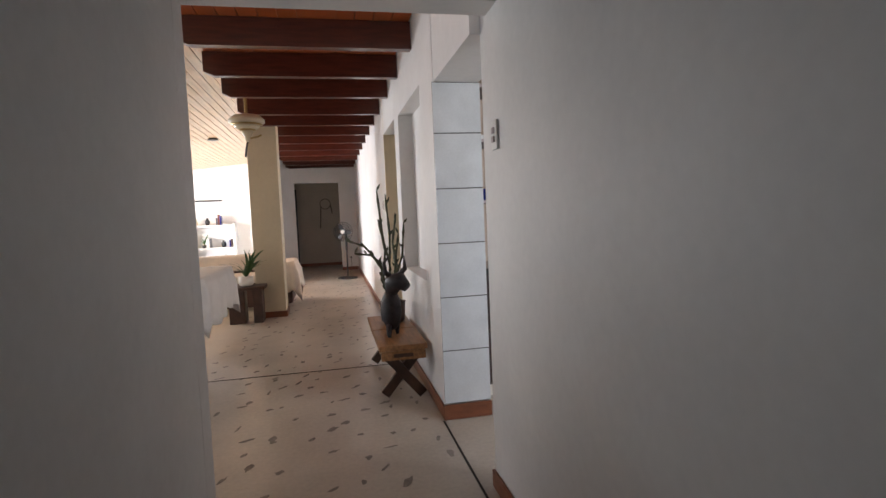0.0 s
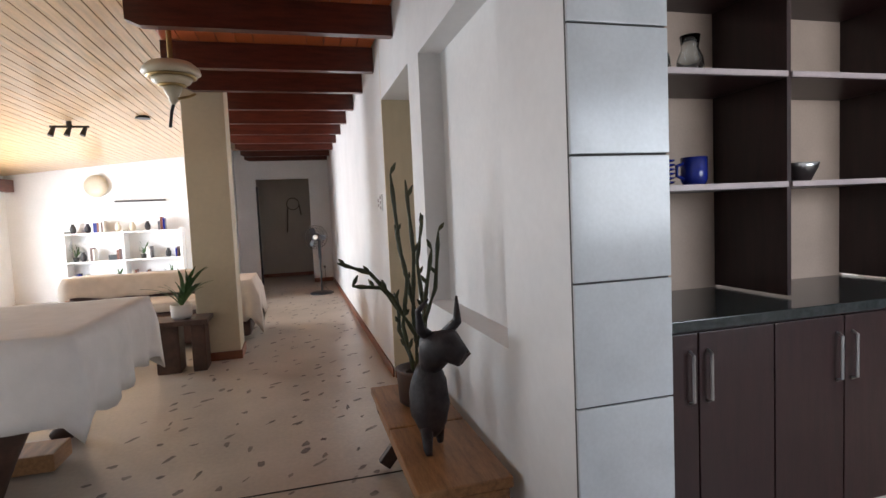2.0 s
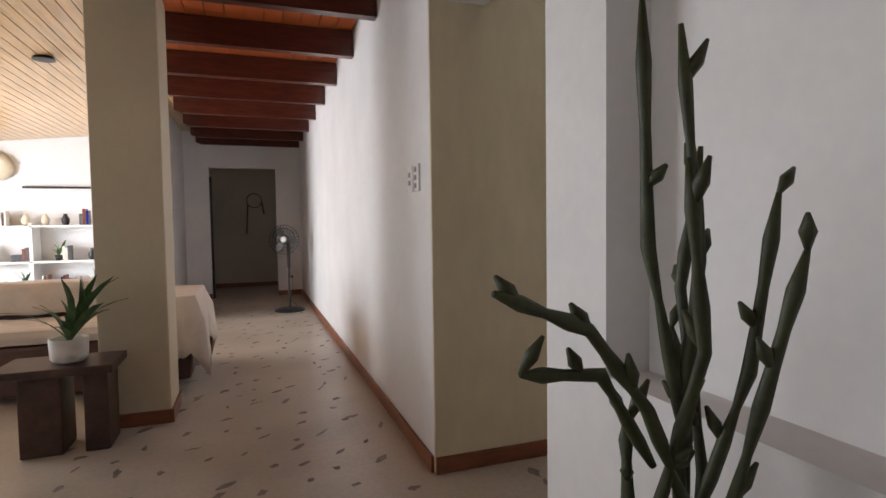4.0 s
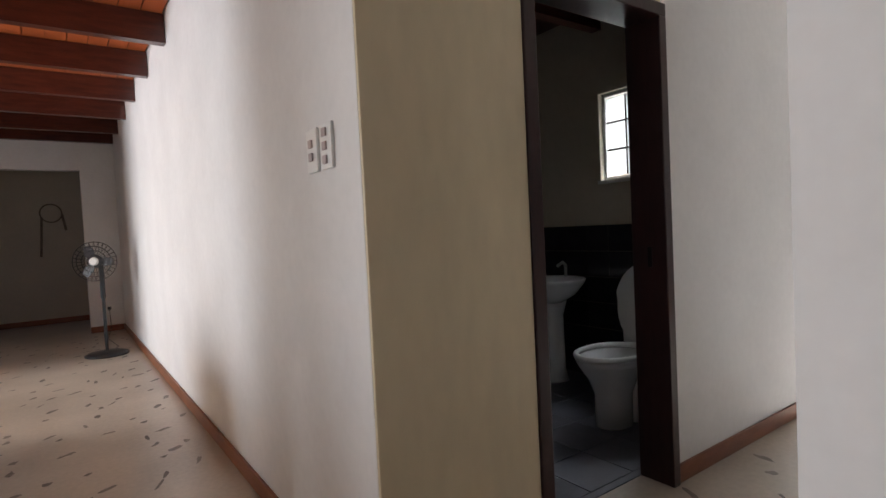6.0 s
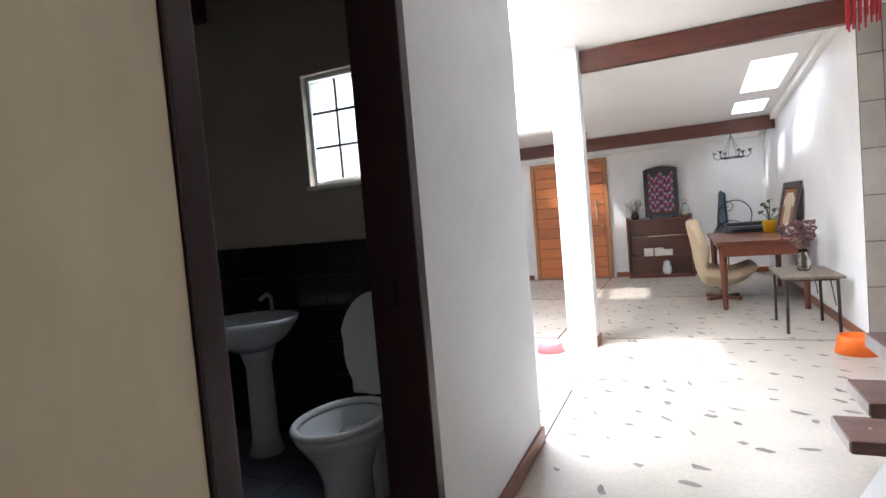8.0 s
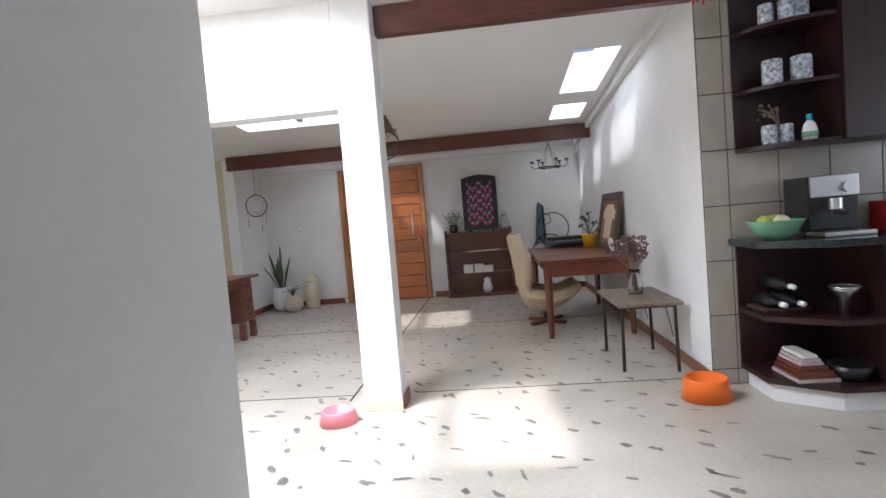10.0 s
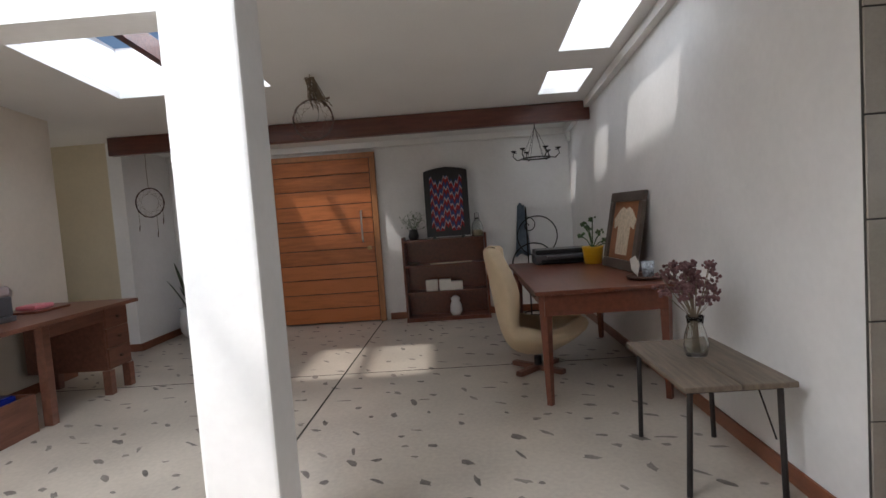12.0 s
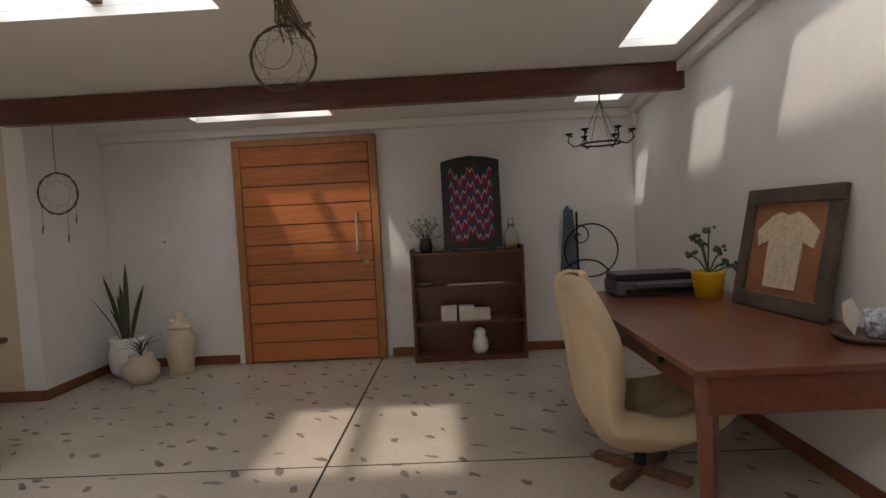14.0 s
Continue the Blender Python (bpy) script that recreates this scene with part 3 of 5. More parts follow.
for pts in ([(0, 0, 0), (-.01, .01, .3), (.0, -.02, .6), (-.02, 0, .95)], [(0.02, 0, 0), (0.05, .02, .25), (.03, .05, .55), (.07, .05, .78)], [(-.02, 0, 0), (-.07, -.02, .25), (-.05, -.08, .48), (-.10, -.10, .74)],
            [(-.01, -.02, .2), (-.12, -.05, .40), (-.22, -.06, .52), (-.37, -.09, .58)], [(-.05, .02, .28), (-.16, .0, .44), (-.30, -.02, .46)], [(.01, -.03, .1), (.03, -.10, .4), (.06, -.14, .62)],
            [(0, 0, .3), (-.06, .02, .62), (-.09, 0, .98)], [(0.02, 0, .2), (.10, -.02, .42), (.12, -.05, .70)], [(-.02, 0, .05), (-.08, .04, .22), (-.07, .06, .34)], [(0, .02, .12), (.06, .06, .32), (.04, .08, .48)]):
    bm = bmesh.new()
    fine = []
    for a, b in zip(pts, pts[1:]):
        for k in range(4):
            fine.append(Vector(a).lerp(Vector(b), k / 4) + Vector((0.80, 6.20, 0.56)))
    fine.append(Vector(pts[-1]) + Vector((0.80, 6.20, 0.56)))
    rad = [0.0055 + 0.0065 * abs(math.sin(i * 1.15 + len(pts))) for i in range(len(fine))]
    rad[-1] = 0.004
    tube(fine, rad, 7, bm)
    for p in fine[2::3]:
        a = rng.uniform(0, 6.28)
        q = p + Vector((0.03 * math.cos(a), 0.03 * math.sin(a), rng.uniform(0.03, 0.07)))
        tube([p, p.lerp(q, 0.5), q], [0.004, 0.011, 0.003], 6, bm)
    part("stem", bm, CACTUS, cp, smooth=True)
bm = lathe([(0.03, 0), (0.05, 0.02), (0.07, 0.05), (0.08, 0.08), (0.085, 0.12), (0.084, 0.16), (0.075, 0.20), (0.06, 0.24), (0.045, 0.27)], 18, (0.735, 5.70, 0.455))
bm = join(bm, tube([(0.735, 5.70, 0.70), (0.755, 5.66, 0.78), (0.80, 5.60, 0.80), (0.845, 5.55, 0.76)], [0.045, 0.075, 0.06, 0.035], 10),
          tube([(0.74, 5.67, 0.82), (0.69, 5.63, 0.86), (0.68, 5.60, 0.93), (0.72, 5.58, 0.97)], [0.026, 0.022, 0.014, 0.004], 8),
          tube([(0.79, 5.64, 0.82), (0.85, 5.62, 0.88), (0.85, 5.60, 0.97)], [0.026, 0.02, 0.004], 8),
          tube([(0.71, 5.67, 0.50), (0.70, 5.62, 0.43), (0.70, 5.60, 0.414)], [0.03, 0.018, 0.012], 8), tube([(0.77, 5.70, 0.50), (0.78, 5.72, 0.42)], [0.03, 0.014], 8))
for v in bm.verts:
    q = Vector((0.735, 5.70, 0.414))
    d = v.co - q
    bump = 1 + 0.16 * noise.noise(v.co * 22)
    v.co = q + Vector((d.x * 0.92 * bump, d.y * 0.92 * bump, max(0.0, d.z * 1.10)))
solid("animal_figure", bm, STONE, "dark bronze horned animal figure standing on the bench", "figure", smooth=True)

fan = thing("ceiling_fan", (-0.505, 7.80, 2.765), "cream tiered ceiling fan hub with brass finial", "ceiling fan")
c = (-0.505, 7.80, 0.11)
part("rod", lathe([(0.018, 2.36), (0.018, 2.655)], 10, c), BRASS, fan)
part("housing", lathe([(0.05, 2.37), (0.14, 2.35), (0.185, 2.31), (0.19, 2.28), (0.16, 2.265)], 32, c), CREAMP, fan, "", True)
part("trim_ring", lathe([(0.162, 2.262), (0.165, 2.255), (0.14, 2.245), (0.13, 2.25)], 32, c), BRASS, fan, "dark brass ring", True)
part("lower_housing", lathe([(0.135, 2.246), (0.12, 2.22), (0.09, 2.205)], 28, c), CREAMP, fan, "", True)
part("inner_ring", lathe([(0.092, 2.204), (0.09, 2.195), (0.065, 2.19)], 24, c), BRASS, fan, "dark brass ring", True)
part("finial", lathe([(0.064, 2.189), (0.05, 2.15), (0.028, 2.12), (0.032, 2.10), (0.015, 2.07)], 20, c), CREAMP, fan, "", True)
part("pull_switch", tube([(-0.505, 7.80, 2.19), (-0.52, 7.79, 2.13), (-0.535, 7.78, 2.02)], 0.011, 8), BLACK, fan)
part("bracket", tube([(-0.485, 7.80, 2.22), (-0.40, 7.81, 2.24), (-0.36, 7.81, 2.26)], 0.009, 8), BRASS, fan)

sf = thing("pedestal_fan", (0.645, 13.5, 0), "grey pedestal fan standing on the floor at the corridor end", "fan")
part("base", lathe([(0.21, 0), (0.21, 0.018), (0.17, 0.035), (0.03, 0.05)], 28, (0.645, 13.5, 0)), BLACK, sf, "", True)
part("pole", lathe([(0.016, 0.04), (0.016, 0.62), (0.024, 0.62), (0.024, 0.97)], 12, (0.645, 13.5, 0)), BLACK, sf)
part("motor", tube([(0.62, 13.55, 1.02), (0.59, 13.42, 1.02)], [0.06, 0.065], 14), GREYP, sf, "", True)
fm = pose(0.585, 13.38, 1.02, 90, 0, -18)
for k in range(4):
    bm = tube(ring((0, 0, 0.035 * math.sin(k / 3 * math.pi) + 0), 0.205 - 0.045 * k, "xy", 36), 0.004, 5, closed=True)
    bm.transform(fm)
    part("cage_ring", bm, BLACK, sf)
bm = bmesh.new()
for k in range(28):
    a = 2 * math.pi * k / 28
    tube([(0.05 * math.cos(a), 0.05 * math.sin(a), 0.03), (0.13 * math.cos(a), 0.13 * math.sin(a), 0.045), (0.205 * math.cos(a), 0.205 * math.sin(a), 0), (0.12 * math.cos(a), 0.12 * math.sin(a), -0.06)], 0.0022, 4, bm)
bm.transform(fm)
part("cage", bm, BLACK, sf)
bm = lathe([(0.045, 0.03), (0.03, 0.05)], 18)
bm.transform(fm)
part("hub", bm, WHITEP, sf)
for k in range(3):
    bm = prism([(0.03, -0.015), (0.10, -0.06), (0.17, -0.05), (0.18, 0.02), (0.10, 0.045), (0.03, 0.015)], -0.003, 0.003)
    bm.transform(fm @ pose(0, 0, 0, 0, 0, 120 * k) @ pose(0, 0, 0, 22, 0, 0))
    part("blade", bm, GREYP, sf)
solid("fan_cable", tube([(0.70, 13.6, 0.02), (0.78, 13.9, 0.012), (0.72, 14.6, 0.012), (0.80, 15.2, 0.05), (0.80, 15.29, 0.31)], 0.004, 6), BLACK, "thin black power cable between fan and socket", "cable")

# far room
solid("wall_hanging", join(tube(ring((0.22, 16.97, 1.72), 0.14, "xz", 26), 0.012, 6, closed=True), tube([(0.10, 16.97, 1.66), (0.08, 16.97, 1.3), (0.06, 16.97, 1.05)], 0.018, 6),
                           tube([(0.36, 16.97, 1.7), (0.40, 16.97, 1.45)], 0.02, 6)), GREYWOOD, "faded hoop wall hanging with feathers in the dim room", "wall hanging")
solid("open_door_edge", bx(-0.488, -0.45, 15.36, 15.48, 0.003, 2.05), BLACK, "dark edge of an opened door in the doorway", "door")

# ---- living room ----
pt = thing("games_table", (-2.0, 7.1, 0), "large table with carved dark legs under a white cloth", "table")
part("table_body", bx(-3.25, -0.80, 6.50, 7.75, 0.60, 0.845, bevel=0.02), BENCHWOOD, pt)
for x, y in ((-1.15, 6.66), (-1.15, 7.6), (-3.0, 6.66), (-3.0, 7.6)):
    part("leg", tube([(x, y, 0.62), (x + 0.05, y, 0.48), (x - 0.03, y, 0.25), (x - 0.10, y, 0.06), (x - 0.14, y, 0.0)], [0.11, 0.10, 0.065, 0.06, 0.075], 12), OLDWOOD, pt, "dark curved carved leg", True)
part("stretcher", bx(-3.0, -1.1, 7.0, 7.25, 0.02, 0.12, bevel=0.01), BENCHWOOD, pt)
solid("tablecloth", drape(-3.27, -0.76, 6.45, 7.80, 0.86, 0.44, 3, 40, 22, wave=0.02, jag=0.10), CLOTH, "white cotton cloth hanging over the large table", "tablecloth", smooth=True)
stb = thing("side_table", (-0.88, 9.0, 0), "low dark rustic side table beside the pillar", "side table")
part("tabletop", bx(-1.12, -0.56, 8.85, 9.22, 0.44, 0.485, bevel=0.008), OLDWOOD, stb)
part("leg_panel", bx(-1.02, -0.82, 8.92, 9.16, 0.0, 0.439, bevel=0.01), OLDWOOD, stb)
part("leg_panel", bx(-0.72, -0.60, 8.92, 9.16, 0.0, 0.439, bevel=0.01), OLDWOOD, stb)
pp = thing("potted_plant", (-0.80, 9.02, 0.487), "leafy green plant in a woven pale pot on the side table", "plant")
part("pot", lathe([(0.07, 0), (0.09, 0.02), (0.095, 0.13), (0.085, 0.13), (0.08, 0.11)], 20, (-0.80, 9.02, 0.487)), PAPER, pp, "pale woven pot", True)
bm = bmesh.new()
for k in range(26):
    a, r = rng.uniform(0, 6.28), rng.uniform(0.06, 0.27)
    leaf_blade(bm, (-0.80, 9.02, 0.60), (-0.80 + 1.2 * r * math.cos(a), 9.02 + 1.2 * r * math.sin(a), 0.68 + rng.uniform(0.02, 0.32)), 0.034, 0.12)
part("foliage", bm, LEAF, pp)
sofa = thing("sofa", (-1.2, 10.5, 0), "brown low sofa under cream throws", "sofa")
part("base", bx(-2.3, -0.40, 10.02, 10.85, 0.04, 0.40, bevel=0.03), LEATHER, sofa)
part("armrest", bx(-0.56, -0.29, 9.98, 10.85, 0.06, 0.66, bevel=0.05), LEATHER, sofa)
part("backrest", bx(-2.3, -0.62, 10.66, 10.9, 0.40, 0.76, bevel=0.06), LEATHER, sofa)
part("seat_cushion", bx(-2.28, -0.62, 10.0, 10.64, 0.405, 0.52, bevel=0.05), THROW, sofa)
solid("throw_blanket", drape(-0.60, -0.25, 9.96, 10.80, 0.70, 0.24, 8, 12, 16, wave=0.035, jag=0.20, out=0.06), THROW, "cream woven throw hanging over the sofa arm", "throw", smooth=True)
solid("sofa_cover", drape(-2.32, -0.70, 10.60, 10.93, 0.79, 0.55, 12, 22, 8), THROW, "cream cover over the sofa back", "throw", smooth=True)
for (x, y, wd) in ((-3.6, 10.2, 1.2), (-4.2, 8.9, 0.7)):
    ac = thing("armchair", (x, y, 0), "covered beige armchair by the windows", "armchair")
    part("seat", bx(x - wd / 2, x + wd / 2, y - 0.4, y + 0.4, 0.0, 0.45, bevel=0.06), THROW, ac)
    part("backrest", bx(x - wd / 2, x + wd / 2, y + 0.28, y + 0.5, 0.455, 0.86, bevel=0.08), THROW, ac)
ct = thing("coffee_table", (-1.9, 11.6, 0), "wooden coffee table with cloths on it", "table")
part("tabletop", bx(-2.6, -1.5, 11.3, 11.9, 0.42, 0.46, bevel=0.006), BENCHWOOD, ct)
for x, y in ((-2.5, 11.4), (-1.6, 11.4), (-2.5, 11.8), (-1.6, 11.8)):
    part("leg", bx(x - 0.03, x + 0.03, y - 0.03, y + 0.03, 0, 0.419), BENCHWOOD, ct)
solid("folded_cloth", bx(-2.15, -1.85, 11.4, 11.65, 0.462, 0.52, bevel=0.015), CYAN, "folded turquoise cloth on the coffee table", "cloth")
sh = thing("bookshelf", (-2.9, 15.1, 0), "white open shelf unit filled with books and plants", "shelf")
for z in (0.28, 0.74, 1.27):
    part("shelf", bx(-3.85, -1.92, 15.0, 15.33, z - 0.03, z, bevel=0.003), WHITEP, sh)
for x in (-3.89, -2.92, -1.92):
    part("upright", bx(x, x + 0.04, 15.0, 15.34, 0, 1.30), WHITEP, sh)
for z in (0.28, 0.74, 1.27):
    x = -3.80
    while x < -2.0:
        kind = rng.random()
        if not -2.96 < x < -2.84:
            if kind < 0.5:
                for k in range(rng.randint(2, 6)):
                    w_ = rng.uniform(0.02, 0.045)
                    if x + w_ < -1.96:
                        solid("book", bx(x, x + w_, 15.05, 15.05 + rng.uniform(0.13, 0.2), z + 0.001, z + rng.uniform(0.16, 0.25), bevel=0.002), rng.choice([PAPER, LEATHER, BLUE, CHERRY, GREYP]), "upright book on the white shelf", "book", group="books on the white shelf")
                    x += w_ + 0.003
            elif kind < 0.72:
                solid("vase", lathe([(0.03, 0), (0.05, 0.03), (0.055, 0.09), (0.025, 0.15), (0.03, 0.17)], 14, (x + 0.05, 15.15, z + 0.001)), rng.choice([BLACK, POT, STONE]), "small vase on the white shelf", "vase", smooth=True)
            elif kind < 0.9:
                e = thing("shelf_plant", (x + 0.06, 15.15, z), "small potted plant on the white shelf", "plant")
                part("pot", lathe([(0.04, 0.001), (0.055, 0.08), (0.045, 0.08)], 14, (x + 0.06, 15.15, z)), BLUE if z < 0.5 else BLACK, e, "", True)
                bm = bmesh.new()
                for k in range(10):
                    a = rng.uniform(0, 6.28)
                    leaf_blade(bm, (x + 0.06, 15.15, z + 0.07), (x + 0.06 + 0.1 * math.cos(a), 15.15 + 0.08 * math.sin(a), z + rng.uniform(0.14, 0.34)), 0.025, 0.1)
                part("foliage", bm, LEAF, e)
            else:
                solid("box", bx(x, x + 0.14, 15.06, 15.24, z + 0.001, z + 0.10, bevel=0.004), rng.choice([BLACK, GREYP]), "small dark box on the white shelf", "box")
        x += rng.uniform(0.12, 0.26)
solid("wall_rail", bx(-3.06, -2.17, 15.27, 15.33, 1.83, 1.86), METAL, "dark picture rail above the shelves", "rail")
solid("wall_basket", lathe([(0.05, 0), (0.20, 0.03), (0.21, 0.05), (0.06, 0.04)], 20, (0, 0, 0)), POT, "round woven basket hung on the wall", "basket", smooth=True).matrix_world = pose(-3.35, 15.33, 2.15, 90, 0, 0)
tl = thing("track_light", (-2.3, 11.2, 2.60), "small dark spotlight bar on the pine ceiling", "spotlight")
part("bar", tube([(-2.45, 11.0, 2.56), (-2.1, 11.2, 2.59)], 0.014, 8), METAL, tl)
part("mount", tube([(-2.28, 11.1, 2.57), (-2.28, 11.1, 2.64)], 0.03, 10), METAL, tl)
for t in (0.1, 0.5, 0.9):
    p = Vector((-2.45, 11.0, 2.55)).lerp(Vector((-2.1, 11.2, 2.58)), t)
    part("spot", tube([p, p + Vector((-0.03, -0.03, -0.10))], [0.022, 0.034], 10), METAL, tl)
solid("ceiling_vent", lathe([(0.09, 0), (0.07, 0.03)], 18, (-1.5, 11.2, 2.69)), METAL, "small dark round fitting on the pine ceiling", "fitting")
# ---- bathroom ----
df = structure("door_frame_bathroom", bx(1.61, 2.46, 7.978, 8.15, 2.045, 2.099, bevel=0.004), WALNUT, "dark brown varnished bathroom door frame")
part("jamb", bx(1.61, 1.668, 7.978, 8.15, 0, 2.044, bevel=0.004), WALNUT, df)
part("jamb", bx(2.412, 2.46, 7.978, 8.15, 0, 2.044, bevel=0.004), WALNUT, df)
hinge = pose(1.665, 8.16, 0, 0, 0, 97)
dl = structure("door_bathroom", bx(0.0, 0.68, 0.0, 0.04, 0.01, 2.04, bevel=0.003, m=hinge), OLDWOOD, "dark wooden bathroom door standing open inwards")
bm = tube([(0.62, 0.041, 1.0), (0.62, 0.08, 1.0), (0.53, 0.085, 1.0)], 0.009, 8)
bm.transform(hinge)
part("door_handle", bm, STEEL, dl, "metal lever handle")
part("strike_plate", bx(2.407, 2.4115, 8.05, 8.07, 0.97, 1.06, bevel=0.001), IRON, df, "dark iron strike plate")
part("lock_plate", bx(0.60, 0.64, 0.0405, 0.046, 0.94, 1.12, bevel=0.001, m=hinge), BRASS, dl)
for nm, ya, yb in (("window_3", 8.82, 9.20), ("window_4", 10.07, 10.50)):
    wf = structure(nm, bx(3.60, 3.64, ya, yb, 1.48, 1.505), WHITEP, "small white steel bathroom window with obscure glass")
    part("window_frame", bx(3.60, 3.64, ya, yb, 2.085, 2.11), WHITEP, wf)
    for y in (ya, yb - 0.025):
        part("window_frame", bx(3.60, 3.64, y, y + 0.025, 1.506, 2.084), WHITEP, wf)
    zs = [1.506, 1.70, 1.898, 2.084]
    for z in zs[1:3]:
        part("glazing_bar", bx(3.61, 3.63, ya + 0.026, yb - 0.026, z - 0.006, z + 0.006), METAL, wf)
    ym = (ya + yb) / 2
    for za, zb in zip(zs, zs[1:]):
        part("glazing_bar", bx(3.61, 3.63, ym - 0.005, ym + 0.005, za + 0.007, zb - 0.007), METAL, wf)
        for a, b in ((ya + 0.027, ym - 0.006), (ym + 0.006, yb - 0.027)):
            p = part("pane", bx(3.617, 3.622, a, b, za + 0.008, zb - 0.008), FROST, wf)
            p.visible_shadow = False
    part("window_sill", bx(3.545, 3.60, ya - 0.02, yb + 0.02, 1.455, 1.479), WHITEP, wf)
tiles = structure("dado_bathroom", bx(3.548, 3.558, 8.145, 10.745, 0.0, 1.155), GROUT, "black tiled dado of the bathroom")
tm = mesh_of("tile", bx(-0.006, 0.0, 0.002, 0.198, 0.002, 0.19, bevel=0.002), TILE_D)
for i in range(13):
    for j in range(6):
        o = new("tile", tm)
        o.parent = tiles
        o.location = (3.5475, 8.146 + 0.2 * i, 0.1925 * j)
structure("dado_bathroom_far", bx(1.155, 3.545, 10.735, 10.748, 0.0, 1.155), TILE_D, "black dado on the far bathroom wall")
structure("floor_bathroom", bx(1.155, 3.545, 8.145, 10.733, 0.001, 0.006), TILE_F, "slate-blue bathroom floor tiles")
fm2 = mesh_of("tile", bx(0.003, 0.297, 0.003, 0.297, 0, 0.004, bevel=0.001), TILE_F)
fb = bpy.data.objects["floor_bathroom"]
for i in range(7):
    for j in range(8):
        o = new("tile", fm2)
        o.parent = fb
        o.location = (1.2 + 0.3 * i, 8.18 + 0.3 * j, 0.0065)
wc = thing("toilet", (2.97, 8.61, 0.01), "white ceramic toilet with its lid raised", "toilet")
ty = 8.61
part("bowl", lathe([(0.10, 0.0), (0.10, 0.18), (0.13, 0.27), (0.185, 0.36), (0.20, 0.40), (0.16, 0.40), (0.12, 0.33), (0.06, 0.28)], 26, (2.84, ty, 0.011), 1.22, 0.95), CERAMIC, wc, "", True)
part("trap", bx(2.91, 3.40, ty - 0.10, ty + 0.10, 0.011, 0.34, bevel=0.03), CERAMIC, wc)
bm = bmesh.new()
n = 30
tube([(2.84 + 0.235 * math.cos(2 * math.pi * k / n), ty + 0.175 * math.sin(2 * math.pi * k / n), 0.425) for k in range(n)], 0.017, 8, bm, True)
part("seat", bm, WHITEP, wc, "", True)
lid = prism([(0.185 * math.cos(a) * (1.0 if math.sin(a) > 0 else 0.9), 0.25 + 0.24 * math.sin(a)) for a in [2 * math.pi * k / 28 for k in range(28)]], -0.012, 0.012, "x")
lid.transform(pose(3.10, ty, 0.43, 0, 10, 0))
part("lid", lid, WHITEP, wc)
part("cistern", bx(3.20, 3.54, ty - 0.19, ty + 0.19, 0.40, 0.78, bevel=0.02), CERAMIC, wc)
bs = thing("washbasin", (3.24, 9.46, 0.01), "white pedestal washbasin with chrome tap", "basin")
part("bowl", lathe([(0.10, 0.60), (0.20, 0.66), (0.27, 0.745), (0.28, 0.775), (0.255, 0.775), (0.20, 0.72), (0.05, 0.68)], 28, (3.24, 9.46, 0), 0.92, 1.0), CERAMIC, bs, "", True)
part("pedestal", lathe([(0.10, 0.011), (0.075, 0.1), (0.07, 0.5), (0.10, 0.605)], 20, (3.28, 9.46, 0)), CERAMIC, bs, "", True)
part("tap", tube([(3.43, 9.46, 0.775), (3.43, 9.46, 0.86), (3.40, 9.46, 0.885), (3.34, 9.46, 0.86)], 0.012, 8), STEEL, bs, "chrome tap", True)

# ---- tiled pier by the kitchen opening ----
pier = structure("pier_tiling", bx(0.972, 1.272, 4.946, 4.957, 0.1, 2.14), GROUT, "grout bed of the tiled pier")
zj = [0.105, 0.449, 0.793, 1.137, 1.481, 1.825, 2.138]
for za, zb in zip(zj, zj[1:]):
    part("tile", bx(0.970, 1.275, 4.936, 4.9455, za + 0.003, zb - 0.003, bevel=0.002), TILE_L, pier)

# ---- pantry unit ----
pn = thing("pantry_unit", (1.95, 5.5, 0), "dark wood pantry with open shelves above cupboard doors", "cabinet")
X0, X1 = 1.285, 3.0
part("back", bx(X0, X1, 5.80, 5.82, 0.1, 2.5), PALEBACK, pn, "beige back panel")
for x in (X0, 2.2, X1 - 0.02):
    part("side_panel", bx(x, x + 0.02, 5.40, 5.799, 0.94, 2.5), WALNUT, pn)
for z in (1.41, 1.85, 2.24):
    for a, b in ((X0 + 0.021, 2.199), (2.221, X1 - 0.021)):
        s = part("shelf", bx(a, b, 5.40, 5.799, z - 0.025, z), WALNUT, pn)
        part("edge_strip", bx(a, b, 5.392, 5.399, z - 0.022, z), SHELFLIP, s, "pale shelf edge")
part("worktop", bx(X0, X1, 5.22, 5.799, 0.89, 0.93, bevel=0.004), COUNTER, pn, "black stone top")
part("carcass", bx(X0, X1, 5.27, 5.799, 0.09, 0.888), WALNUT, pn)
part("plinth", bx(X0, X1, 5.30, 5.7, 0.0, 0.088), PAPER, pn, "pale plinth")
for i in range(5):
    a = X0 + 0.005 + i * 0.342
    d = part("door", bx(a, a + 0.336, 5.248, 5.268, 0.10, 0.875, bevel=0.003), WALNUT, pn)
    hx = a + (0.30 if i % 2 == 0 else 0.035)
    part("handle", tube([(hx, 5.247, 0.62), (hx, 5.225, 0.63), (hx, 5.225, 0.80), (hx, 5.247, 0.81)], 0.006, 8), STEEL, d, "steel bar handle")
for k, x in enumerate((1.68, 1.84)):
    solid("glass_jug", lathe([(0.045, 0), (0.055, 0.03), (0.05, 0.07), (0.032, 0.11), (0.04, 0.16), (0.036, 0.16), (0.028, 0.11), (0.045, 0.06), (0.02, 0.008)], 20, (x, 5.52, 1.851)), GLASS, "clear glass carafe on the pantry shelf", "jug", group="carafes", smooth=True)


